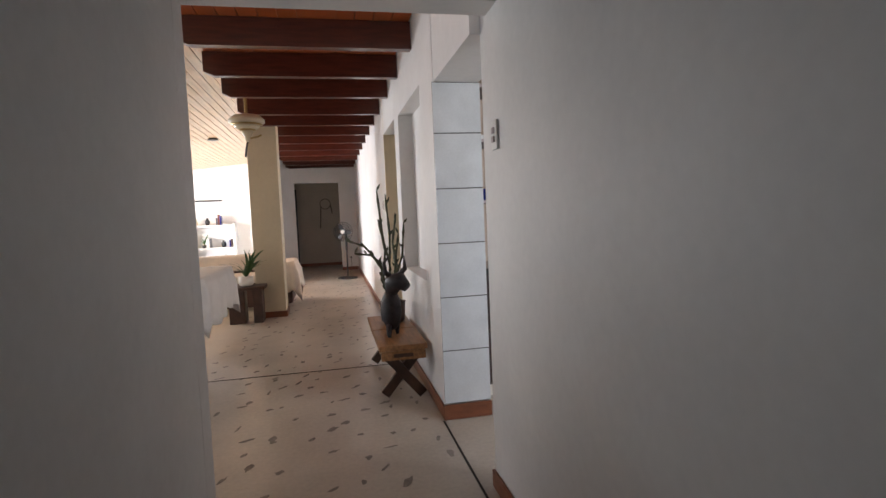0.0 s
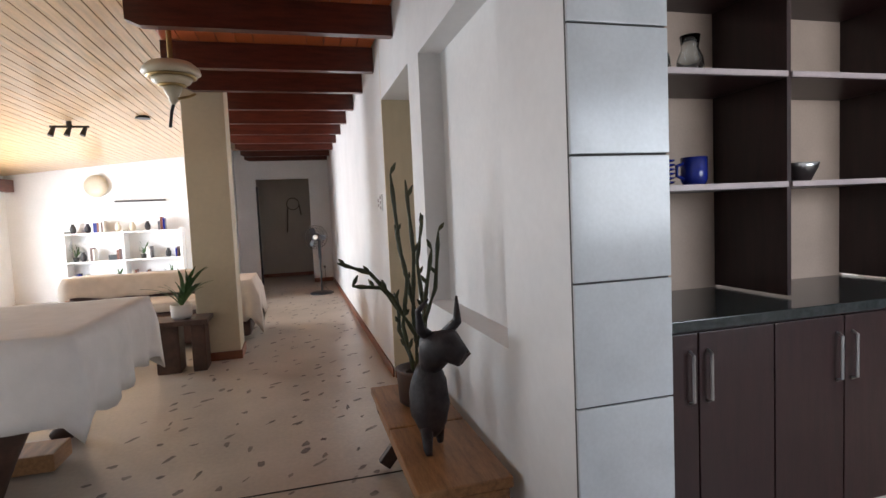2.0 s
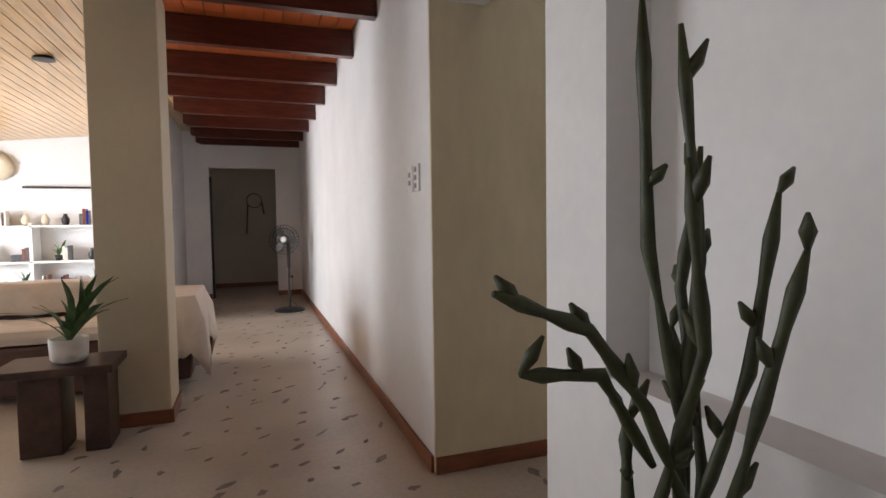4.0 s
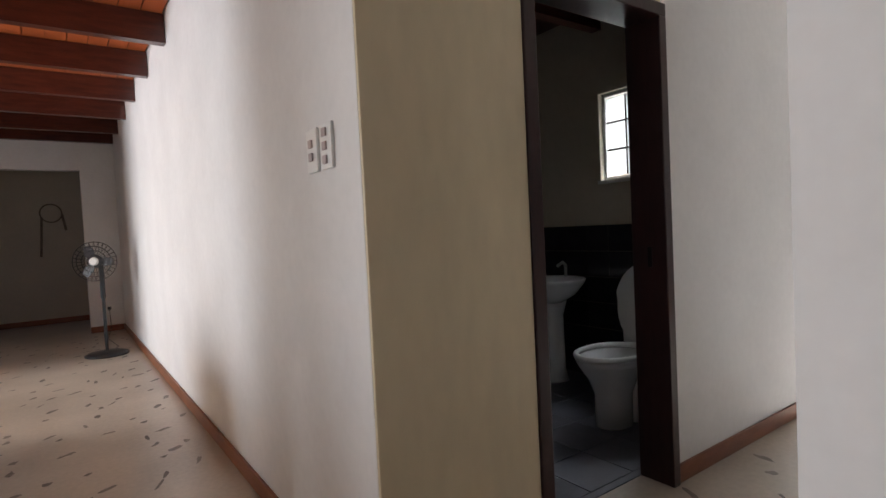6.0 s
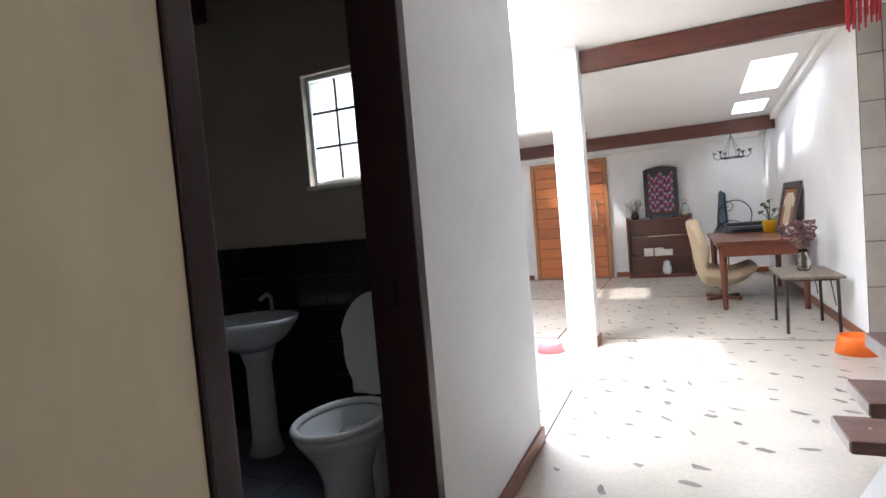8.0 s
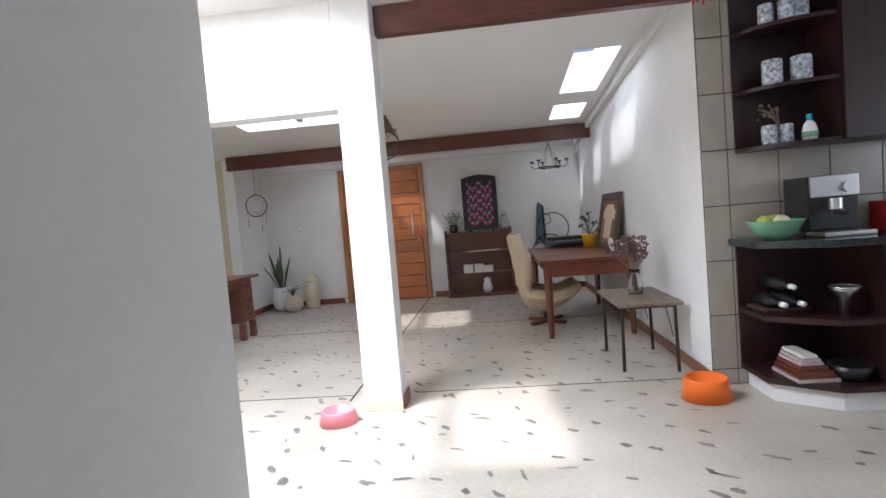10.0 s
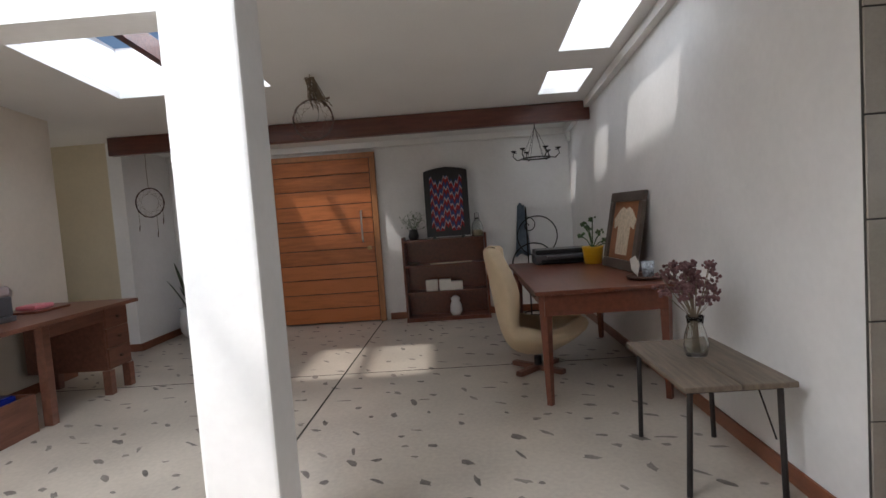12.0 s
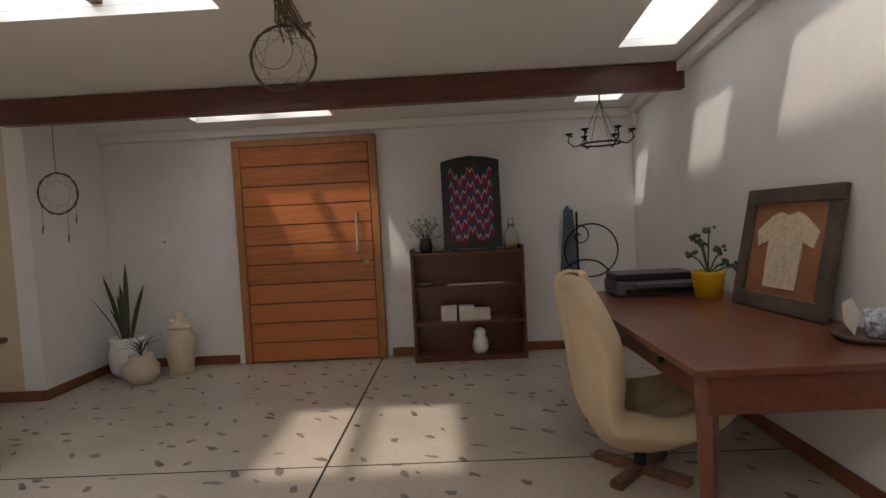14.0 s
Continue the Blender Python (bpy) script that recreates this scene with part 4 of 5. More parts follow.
def mug(x, y, z, m, r=0.04, h=0.08, label="cobalt blue glazed mug on the pantry shelf"):
    e = thing("mug", (x, y, z), label, "mug")
    part("cup", lathe([(r * 0.8, 0), (r, h * 0.2), (r, h), (r * 0.9, h), (r * 0.85, h * 0.2)], 18, (x, y, z)), m, e, "", True)
    part("handle", tube([(x - r * 0.95, y, z + h * 0.8), (x - r * 1.6, y, z + h * 0.7), (x - r * 1.6, y, z + h * 0.35), (x - r * 0.95, y, z + h * 0.25)], r * 0.14, 6), m, e, "", True)
    return e


for (x, n0) in ((1.42, 5), (1.66, 6)):
    for k in range(n0):
        solid("plate", lathe([(0.04, 0), (0.078, 0.012), (0.08, 0.016), (0.035, 0.006)], 22, (x, 5.52, 1.411 + 0.017 * k)), BLUE, "cobalt blue glazed saucer in a stack", "plate", group="blue saucers", smooth=True)
mug(1.66, 5.52, 1.411 + 0.017 * 6 + 0.002, BLUE)
mug(1.86, 5.53, 1.411, BLUE, 0.052, 0.115)
solid("serving_dish", bx(1.32, 1.50, 5.45, 5.75, 1.852, 1.89, bevel=0.01), CERAMIC, "white serving dish on the pantry shelf", "dish")
solid("white_tin", lathe([(0.055, 0), (0.055, 0.12), (0.05, 0.13)], 18, (1.75, 5.52, 2.241)), WHITEP, "white tin on the top pantry shelf", "tin", smooth=True)
solid("white_tin", lathe([(0.055, 0), (0.055, 0.12), (0.05, 0.13)], 18, (1.62, 5.55, 2.241)), WHITEP, "white tin on the top pantry shelf", "tin", smooth=True)
solid("mixing_bowl", lathe([(0.04, 0), (0.07, 0.06), (0.075, 0.08), (0.07, 0.08), (0.04, 0.01)], 22, (2.40, 5.52, 1.411)), STEEL, "steel mixing bowl on the pantry shelf", "bowl", smooth=True)

# ---- stairs ----
st = thing("staircase", (3.3, 6.2, 0), "open staircase with thick dark timber treads", "stairs")
for i in range(8):
    xa = 3.79 - 0.272 * i
    z = 0.217 + 0.246 * i
    t = part("tread", bx(xa - 0.285, xa, 5.84, 6.70, z - 0.055, z, bevel=0.006), TREAD, st)
    part("edge_strip", bx(xa - 0.28, xa - 0.006, 6.7005, 6.706, z - 0.048, z - 0.006), TREADEDGE, t, "worn grey end grain")
    part("bolt", lathe([(0.008, 0), (0.006, 0.003)], 8, (xa - 0.14, 6.60, z)), STEEL, t)
    if i:
        part("riser", bx(xa - 0.02, xa - 0.005, 5.87, 6.50, z - 0.246, z - 0.056), TILE_K, st, "beige riser panel")
bm = prism([(3.36, 0.0), (1.5, 1.68), (1.5, 1.28), (2.95, 0.0)], 6.708, 6.75, "y")
part("stringer", bm, PLASTER, st, "white plastered stair flank")

# ---- kitchen ----
ksplash = structure("kitchen_tiling", bx(5.972, 5.9795, 3.0, 5.99, 0.002, 2.52), GROUT, "grout bed of the tiled kitchen wall")
ky = [5.99, 5.835, 5.535, 5.235, 4.935, 4.635, 4.335, 4.035, 3.735]
kz = [0.004, 0.10, 0.447, 0.794, 1.141, 1.488, 1.835, 2.182, 2.515]
for ya, yb in zip(ky[1:], ky):
    for za, zb in zip(kz, kz[1:]):
        part("tile", bx(5.963, 5.9715, ya + 0.003, yb - 0.003, za + 0.003, zb - 0.003, bevel=0.002), TILE_K, ksplash)
kc = thing("kitchen_base_unit", (5.7, 4.9, 0), "dark kitchen base unit with open angled end shelves", "cabinet")
end = [(5.96, 5.70), (5.96, 5.20), (5.40, 5.20), (5.40, 5.42), (5.62, 5.70)]
for z in (0.14, 0.50):
    part("shelf", prism(end, z - 0.03, z, "z"), WALNUT, kc)
part("back", bx(5.945, 5.961, 5.20, 5.70, 0.14, 0.89), WALNUT, kc)
part("plinth", prism([(5.95, 5.66), (5.95, 5.2), (5.44, 5.2), (5.44, 5.40), (5.64, 5.66)], 0.0, 0.109, "z"), CERAMIC, kc, "white plinth")
part("carcass", bx(5.40, 5.961, 3.9, 5.198, 0.1, 0.889), WALNUT, kc)
part("plinth", bx(5.45, 5.95, 3.9, 5.198, 0.0, 0.099), CERAMIC, kc, "white plinth")
solid("worktop", prism([(5.961, 5.74), (5.961, 3.9), (5.36, 3.9), (5.36, 5.44), (5.60, 5.74)], 0.891, 0.931, "z"), COUNTER, "black stone kitchen worktop", "worktop")
ku = thing("kitchen_wall_unit", (5.8, 4.9, 1.46), "dark wall cabinet with rounded open end shelves", "cabinet")
arc = [(5.96, 5.24), (5.64, 5.24)] + [(5.64 + 0.32 * (1 - math.cos(a)), 5.24 + 0.43 * math.sin(a)) for a in [math.pi / 2 * k / 8 for k in range(1, 9)]]
for z in (1.48, 1.82, 2.17, 2.48):
    part("shelf", prism(arc, z - 0.022, z, "z"), WALNUT, ku)
part("back", bx(5.945, 5.961, 5.24, 5.67, 1.4805, 2.457), WALNUT, ku)
part("carcass", bx(5.64, 5.961, 3.9, 5.238, 1.46, 2.48), WALNUT, ku)
for i in range(3):
    part("door", bx(5.618, 5.638, 5.23 - 0.44 * (i + 1), 5.226 - 0.44 * i, 1.465, 2.475, bevel=0.003), WALNUT, ku)
for (y, z) in ((5.37, 2.172), (5.45, 2.172), (5.54, 2.172), (5.38, 1.822), (5.52, 1.822), (5.46, 1.482), (5.55, 1.482)):
    r = 0.055 if z == 1.822 else 0.042
    solid("storage_jar", lathe([(r * 0.92, 0), (r, 0.01), (r, r * 2.4), (r * 0.94, r * 2.55), (r * 0.8, r * 2.55)], 20, (5.74 + (0.04 if y > 5.45 else 0), y, z)), BLUEPRINT, "white and blue patterned ceramic jar on a rounded shelf", "jar", group="patterned jars", smooth=True)
bt = thing("soap_bottle", (5.72, 5.36, 1.482), "clear green soap bottle with blue cap", "bottle")
part("bottle_body", lathe([(0.036, 0), (0.04, 0.05), (0.03, 0.09), (0.014, 0.11)], 16, (5.72, 5.36, 1.482)), CERAMIC, bt, "", True)
part("cap", lathe([(0.015, 0.111), (0.015, 0.145)], 12, (5.72, 5.36, 1.482)), CYAN, bt, "blue cap", True)
part("bottle_label", lathe([(0.0408, 0.015), (0.0412, 0.045)], 16, (5.72, 5.36, 1.482)), GREENBOWL, bt, "green label", True)
bm = bmesh.new()
for k in range(7):
    leaf_blade(bm, (5.77, 5.49, 1.56), (5.70 + rng.uniform(-.1, .1), 5.56 + rng.uniform(-.02, .12), 1.66 + rng.uniform(0, .06)), 0.008, 0.2)
sprig(bm, None, (5.72, 5.58, 1.66), rng, 20, 0.007, 0.06)
solid("dried_sprig", bm, DRYSTEM, "dried sprig standing in a patterned jar", "dried flowers")
gb = thing("fruit_bowl", (5.66, 5.60, 0.932), "pale green bowl of fruit on the worktop", "bowl")
part("bowl", lathe([(0.06, 0), (0.11, 0.04), (0.145, 0.105), (0.15, 0.11), (0.135, 0.105), (0.09, 0.03)], 28, (5.66, 5.60, 0.932)), GREENBOWL, gb, "", True)
for (dx, dy, m) in ((0, 0.06, LIME), (-0.05, -0.01, EGG), (0.04, -0.03, EGG), (0.02, 0.01, LIME)):
    bm = bmesh.new()
    bmesh.ops.create_icosphere(bm, subdivisions=3, radius=0.042, matrix=Matrix.Translation((5.66 + dx, 5.60 + dy, 1.03)))
    part("fruit", bm, m, gb, "", True)
cm = thing("coffee_machine", (5.72, 5.20, 0.932), "steel espresso machine on the worktop", "coffee machine")
part("body", bx(5.66, 5.92, 5.15, 5.42, 0.96, 1.27, bevel=0.012), BLACK, cm)
part("front_panel", bx(5.645, 5.659, 5.155, 5.415, 1.15, 1.268, bevel=0.004), STEEL, cm, "steel front panel")
part("dial", tube([(5.644, 5.22, 1.20), (5.625, 5.22, 1.20)], 0.03, 18), STEEL, cm, "round dial")
part("drip_tray", bx(5.52, 5.70, 5.15, 5.42, 0.932, 0.959, bevel=0.006), STEEL, cm, "steel drip tray")
part("group_head", tube([(5.60, 5.31, 1.14), (5.60, 5.31, 1.08)], 0.035, 16), STEEL, cm)
part("portafilter", tube([(5.60, 5.31, 1.07), (5.48, 5.33, 1.06)], [0.016, 0.014], 10), BLACK, cm)
solid("tea_box", bx(5.62, 5.85, 4.72, 4.98, 0.932, 1.10, bevel=0.006), RED, "dark red box on the worktop", "box")
for k in range(7):
    solid("magazine", bx(5.48 + rng.uniform(0, .02) + 0.012 * k, 5.78, 5.38 + 0.014 * k, 5.60 - 0.01 * k, 0.141 + 0.02 * k, 0.1595 + 0.02 * k, bevel=0.002), rng.choice([PAPER, SHELFLIP, CHERRY, GREYWOOD]), "old magazine in a pile on the low shelf", "magazine", group="pile of magazines")
solid("wire_basket", lathe([(0.09, 0), (0.11, 0.08), (0.10, 0.08), (0.08, 0.01)], 18, (5.56, 5.29, 0.141)), BLACK, "small black basket on the low shelf", "basket", smooth=True)
wr = thing("wine_rack", (5.75, 5.5, 0.501), "dark rack of bottles on the open shelf", "wine rack")
part("rack", bx(5.70, 5.93, 5.40, 5.66, 0.502, 0.52), OLDWOOD, wr)
for (y, z) in ((5.60, 0.56), (5.50, 0.56), (5.55, 0.66)):
    b = part("bottle", tube([(5.92, y, z), (5.74, y, z), (5.70, y, z), (5.60, y, z)], [0.036, 0.036, 0.015, 0.014], 14), BLACK, wr, "dark wine bottle", True)
    part("capsule", tube([(5.64, y, z), (5.595, y, z)], 0.016, 12), WHITEP, b, "white bottle top", True)
solid("strainer", join(lathe([(0.025, 0), (0.03, 0.10), (0.065, 0.14), (0.07, 0.16)], 18, (5.52, 5.33, 0.501)), tube(ring((5.52, 5.33, 0.66), 0.07, "xy", 24), 0.006, 6, closed=True)), STEEL, "steel funnel strainer on the open shelf", "strainer", smooth=True)
hb = thing("bead_pendant", (5.55, 6.05, 2.69), "hanging fringe of red beads under the ceiling", "pendant")
part("hoop", tube(ring((5.55, 6.05, 2.66), 0.09, "xy", 20), 0.006, 6, closed=True), IRON, hb)
part("cord", tube([(5.55, 6.05, 2.66), (5.55, 6.05, 2.695)], 0.006, 6), IRON, hb)
for k in range(16):
    a = 2 * math.pi * k / 16
    p = Vector((5.55 + 0.09 * math.cos(a), 6.05 + 0.09 * math.sin(a), 2.655))
    part("strand", tube([p, p + Vector((0.004, 0, -0.16)), p + Vector((0, 0.004, -0.26 - 0.06 * rng.random()))], [0.006, 0.009, 0.006], 6), RED, hb)
part("spokes", tube([(5.46, 6.05, 2.66), (5.64, 6.05, 2.66)], 0.004, 6), IRON, hb)

hb.location.z -= 0.06

KITCHEN = {"kitchen_base_unit", "worktop", "kitchen_wall_unit", "storage_jar", "soap_bottle", "dried_sprig", "fruit_bowl", "coffee_machine", "tea_box", "magazine", "wire_basket", "wine_rack", "strainer"}
for ob in list(scene.collection.objects):
    if ob.parent is None and ob.name.split(".")[0] in KITCHEN:
        ob.location.y += 0.12


def pet_bowl(x, y, r, h, m, label):
    return solid("pet_bowl", lathe([(r, 0), (r * 0.86, h * 0.9), (r * 0.84, h), (r * 0.76, h), (r * 0.72, h * 0.45), (r * 0.2, h * 0.4)], 30, (x, y, 0.004)), m, label, "pet bowl", smooth=True)


pet_bowl(5.74, 6.12, 0.145, 0.125, ORANGE, "orange plastic pet bowl on the floor by the tiles")
pet_bowl(5.62, 8.36, 0.12, 0.08, PINK, "pink plastic bowl on the floor beside the column")
# ---- entrance hall: front door ----
fd = structure("door_1", bx(10.70, 10.744, 8.425, 9.615, 0.012, 2.02), OLDWOOD, "closed front door of horizontal red hardwood planks")
zs = [0.014 + i * (2.006 / 11) for i in range(12)]
for za, zb in zip(zs, zs[1:]):
    part("plank", bx(10.684, 10.6995, 8.427, 9.613, za + 0.005, zb - 0.005, bevel=0.004), TEAK, fd)
part("door_handle", tube([(10.683, 8.56, 1.0), (10.64, 8.56, 1.02), (10.64, 8.56, 1.36), (10.683, 8.56, 1.38)], 0.011, 10), STEEL, fd, "long steel bar handle")
part("lock", tube([(10.683, 8.49, 0.92), (10.668, 8.49, 0.92)], 0.025, 16), BRASS, fd, "round brass lock")
fr = structure("door_frame_front", bx(10.68, 10.80, 8.352, 9.69, 2.022, 2.085, bevel=0.006), WOODF, "hardwood frame of the front door")
part("jamb", bx(10.68, 10.80, 8.352, 8.42, 0, 2.021, bevel=0.006), WOODF, fr)
part("jamb", bx(10.68, 10.80, 9.62, 9.69, 0, 2.021, bevel=0.006), WOODF, fr)
# unseen slab added to seal the door opening against outside light
structure("wall_porch", bx(10.84, 10.95, 8.3, 9.8, -0.2, 2.3), PLASTER, "unseen wall added to block light behind the front door")

bk = thing("bookcase", (10.6, 7.57, 0), "low red-brown wooden bookcase with open shelves", "bookcase")
for y in (7.065, 8.045):
    part("side_panel", bx(10.45, 10.72, y, y + 0.025, 0, 1.016, bevel=0.003), CHERRY, bk)
for z in (0.045, 0.355, 0.675, 0.975):
    part("shelf", bx(10.455, 10.715, 7.0905, 8.0445, z - 0.022, z, bevel=0.002), CHERRY, bk)
part("back", bx(10.7155, 10.722, 7.0905, 8.0445, 0.03, 0.98), CHERRY, bk)
part("kickboard", bx(10.46, 10.475, 7.0905, 8.0445, 0, 0.0225), CHERRY, bk)
art = thing("framed_textile", (10.55, 7.5, 0.977), "dark arched frame with red and blue zigzag textile", "picture")
tilt = pose(10.50, 7.503, 1.0, 0, 5, 0)
arch = [(-0.26, 0), (0.26, 0), (0.26, 0.78), (0.20, 0.80), (0.12, 0.815), (0, 0.83), (-0.12, 0.815), (-0.20, 0.80), (-0.26, 0.78)]
bm = prism(arch, 0.0, 0.022, "x")
bm.transform(tilt)
part("frame", bm, BLACK, art, "dark carved frame")
for s in (-1, 1):
    part("foot", bx(10.46, 10.56, 7.503 + s * 0.17 - 0.02, 7.503 + s * 0.17 + 0.02, 0.9755, 1.0), BLACK, art)
bands = ["red", "red", "pale", "blue", "blue", "plum", "pale"]
nb = 28
for k in range(nb):
    z0 = 0.07 + k * (0.62 / nb)
    pts_lo, pts_hi = [], []
    for j in range(17):
        y = -0.19 + 0.38 * j / 16
        amp = 0.03 * (1 if j % 2 else -1) + 0.055 * math.cos((j - 8) / 8 * math.pi * 2)
        lo = min(max(z0 + amp, 0.065), 0.725)
        hi = min(max(z0 + amp + 0.62 / nb, 0.066), 0.7255)
        pts_lo.append((y, lo))
        pts_hi.append((y, hi))
    bm = bmesh.new()
    for j in range(16):
        if pts_hi[j][1] - pts_lo[j][1] + pts_hi[j + 1][1] - pts_lo[j + 1][1] < 0.004:
            continue
        f = [bm.verts.new((x, *p)) for x in (-0.004, -0.0008) for p in (pts_lo[j], pts_lo[j + 1], pts_hi[j + 1], pts_hi[j])]
        for q in ((0, 1, 2, 3), (7, 6, 5, 4), (0, 4, 5, 1), (3, 2, 6, 7)):
            bm.faces.new([f[i] for i in q])
    bmesh.ops.remove_doubles(bm, verts=bm.verts, dist=1e-5)
    bm.transform(tilt)
    part("embroidered_band", bm, ZIG[bands[k % 6]], art)
js = thing("bookcase_plant", (10.58, 7.93, 0.976), "bushy small-leaved plant in a dark vase", "plant")
part("vase", lathe([(0.05, 0), (0.065, 0.05), (0.05, 0.11), (0.055, 0.13), (0.045, 0.13)], 18, (10.58, 7.93, 0.976)), BLACK, js, "dark vase", True)
bm = bmesh.new()
for k in range(120):
    a, r = rng.uniform(0, 6.28), rng.uniform(0.02, 0.15)
    c = Vector((10.57 + 0.7 * r * math.cos(a), 7.93 + r * math.sin(a), 1.15 + rng.uniform(-0.03, 0.16) - r * 0.2))
    leaf_blade(bm, c, c + Vector((rng.uniform(-.03, .03), rng.uniform(-.03, .03), rng.uniform(-.01, .03))), 0.009, 0.1, 3)
for k in range(9):
    a = rng.uniform(0, 6.28)
    tube([(10.58, 7.93, 1.09), (10.58 + 0.05 * math.cos(a), 7.93 + 0.06 * math.sin(a), 1.17), (10.58 + 0.08 * math.cos(a), 7.93 + 0.12 * math.sin(a), 1.24)], 0.003, 5, bm)
part("foliage", bm, LEAF, js)
gj = thing("glass_jar", (10.57, 7.16, 0.976), "clear glass jar with wire handle, half full of grain", "jar")
part("jar", lathe([(0.065, 0), (0.07, 0.10), (0.05, 0.17), (0.022, 0.20), (0.022, 0.22), (0.018, 0.22), (0.046, 0.165), (0.064, 0.10), (0.06, 0.006)], 22, (10.57, 7.16, 0.976)), GLASS, gj, "", True)
part("contents", lathe([(0.058, 0.008), (0.062, 0.07), (0.02, 0.075)], 20, (10.57, 7.16, 0.976)), EGG, gj, "pale grain", True)
part("handle", tube([(10.57, 7.13, 1.18), (10.57, 7.14, 1.25), (10.57, 7.18, 1.25), (10.57, 7.19, 1.18)], 0.003, 6), IRON, gj)
solid("wooden_bowl", lathe([(0.03, 0), (0.07, 0.035), (0.06, 0.035), (0.02, 0.01)], 18, (10.54, 7.95, 0.676), 0.8, 1.2), GREYWOOD, "shallow wooden bowl on the bookcase shelf", "bowl", smooth=True)
solid("cane_stick", tube([(10.47, 7.25, 0.69), (10.47, 7.75, 0.685)], 0.008, 8), POT, "pale cane lying on the bookcase shelf", "stick")
for y, h in ((7.75, 0.13), (7.59, 0.13), (7.45, 0.10)):
    solid("white_box", bx(10.50, 10.60, y - 0.07, y + 0.07, 0.356, 0.356 + h, bevel=0.004), PAPER, "small white box on the middle shelf", "box", group="white boxes")
solid("ceramic_figure", lathe([(0.05, 0), (0.075, 0.05), (0.07, 0.12), (0.05, 0.17), (0.06, 0.20), (0.02, 0.235)], 20, (10.55, 7.48, 0.046)), CERAMIC, "white ceramic figure with dark spots on the low shelf", "figure", smooth=True)

# potted things in the corner
sn = thing("snake_plant", (10.46, 10.66, 0), "tall snake plant in a white ribbed pot on the floor", "plant")
part("pot", lathe([(0.10, 0.002), (0.15, 0.08), (0.165, 0.20), (0.14, 0.32), (0.15, 0.36), (0.13, 0.36), (0.12, 0.31)], 26, (10.46, 10.66, 0)), CERAMIC, sn, "white glazed pot", True)
part("soil", lathe([(0.122, 0.30), (0.06, 0.325)], 18, (10.46, 10.66, 0)), SOIL, sn)
bm = bmesh.new()
for dx, dy, h in ((0.02, -0.02, 0.70), (0.0, 0.03, 0.52), (-0.03, 0.16, 0.60), (0.05, -0.16, 0.50), (-0.04, 0.26, 0.38), (0.03, 0.08, 0.42), (-0.05, -0.05, 0.36), (0.0, 0.14, 0.30)):
    leaf_blade(bm, (10.46 + dx * 0.3, 10.66 + dy * 0.15, 0.31), (10.46 + dx, 10.66 + dy, 0.33 + h), 0.036, 0.03, 8)
part("leaves", bm, SNAKE, sn)
al = thing("spiky_plant", (10.22, 10.40, 0), "small spiky plant in a round cream pot", "plant")
part("pot", lathe([(0.08, 0.002), (0.135, 0.07), (0.14, 0.14), (0.09, 0.22), (0.10, 0.245), (0.085, 0.245), (0.075, 0.21)], 26, (10.22, 10.40, 0)), POT, al, "round cream pot", True)
bm = bmesh.new()
for k in range(13):
    a = 2 * math.pi * k / 13
    leaf_blade(bm, (10.22, 10.40, 0.23), (10.22 + 0.17 * math.cos(a), 10.40 + 0.19 * math.sin(a), 0.33 + 0.12 * rng.random()), 0.012, 0.2, 6)
part("leaves", bm, SNAKE, al)
ur = thing("lidded_urn", (10.50, 10.20, 0), "cream ceramic urn with a moulded animal lid", "urn")
part("body", lathe([(0.10, 0.002), (0.105, 0.06), (0.13, 0.24), (0.135, 0.32), (0.10, 0.38), (0.095, 0.41)], 26, (10.50, 10.20, 0)), POT, ur, "", True)
bm = lathe([(0.105, 0.411), (0.10, 0.43), (0.07, 0.47), (0.03, 0.50), (0.035, 0.54), (0.01, 0.565)], 22, (10.50, 10.20, 0))
for a in (0.3, 2.4, 4.5):
    bmesh.ops.create_icosphere(bm, subdivisions=2, radius=0.028, matrix=Matrix.Translation((10.50 + 0.06 * math.cos(a), 10.20 + 0.06 * math.sin(a), 0.475)))
part("lid", bm, POT, ur, "", True)


def dreamcatcher(x, y, z, r, top, label, fringe):
    e = thing("dreamcatcher", (x, y, top), label, "dreamcatcher")
    part("hoop", tube(ring((x, y, z), r, "yz", 34, 0.012), [0.007 + 0.002 * math.sin(i * 2.3) for i in range(34)], 7, closed=True), OLDWOOD, e)
    bm = bmesh.new()
    for k in range(10):
        a, b = 2 * math.pi * k / 10, 2 * math.pi * (k + 3) / 10
        tube([(x, y + r * math.cos(a), z + r * math.sin(a)), (x, y + r * math.cos(b), z + r * math.sin(b))], 0.0009, 4, bm)
    part("web", bm, DRYSTEM, e)
    part("cord", tube([(x, y, z + r), (x, y + 0.004, (z + r + top) / 2), (x, y, top)], 0.003, 5), DRYSTEM, e)
    for dy, dl in fringe:
        zz = z - math.sqrt(max(0, r * r - dy * dy))
        f = part("pendant", tube([(x, y + dy, zz), (x, y + dy, zz - dl)], 0.002, 5), DRYSTEM, e)
        bm = bmesh.new()
        leaf_blade(bm, (x, y + dy, zz - dl + 0.01), (x, y + dy + 0.01, zz - dl - 0.06), 0.01)
        part("feather", bm, GREYWOOD, f)
    return e


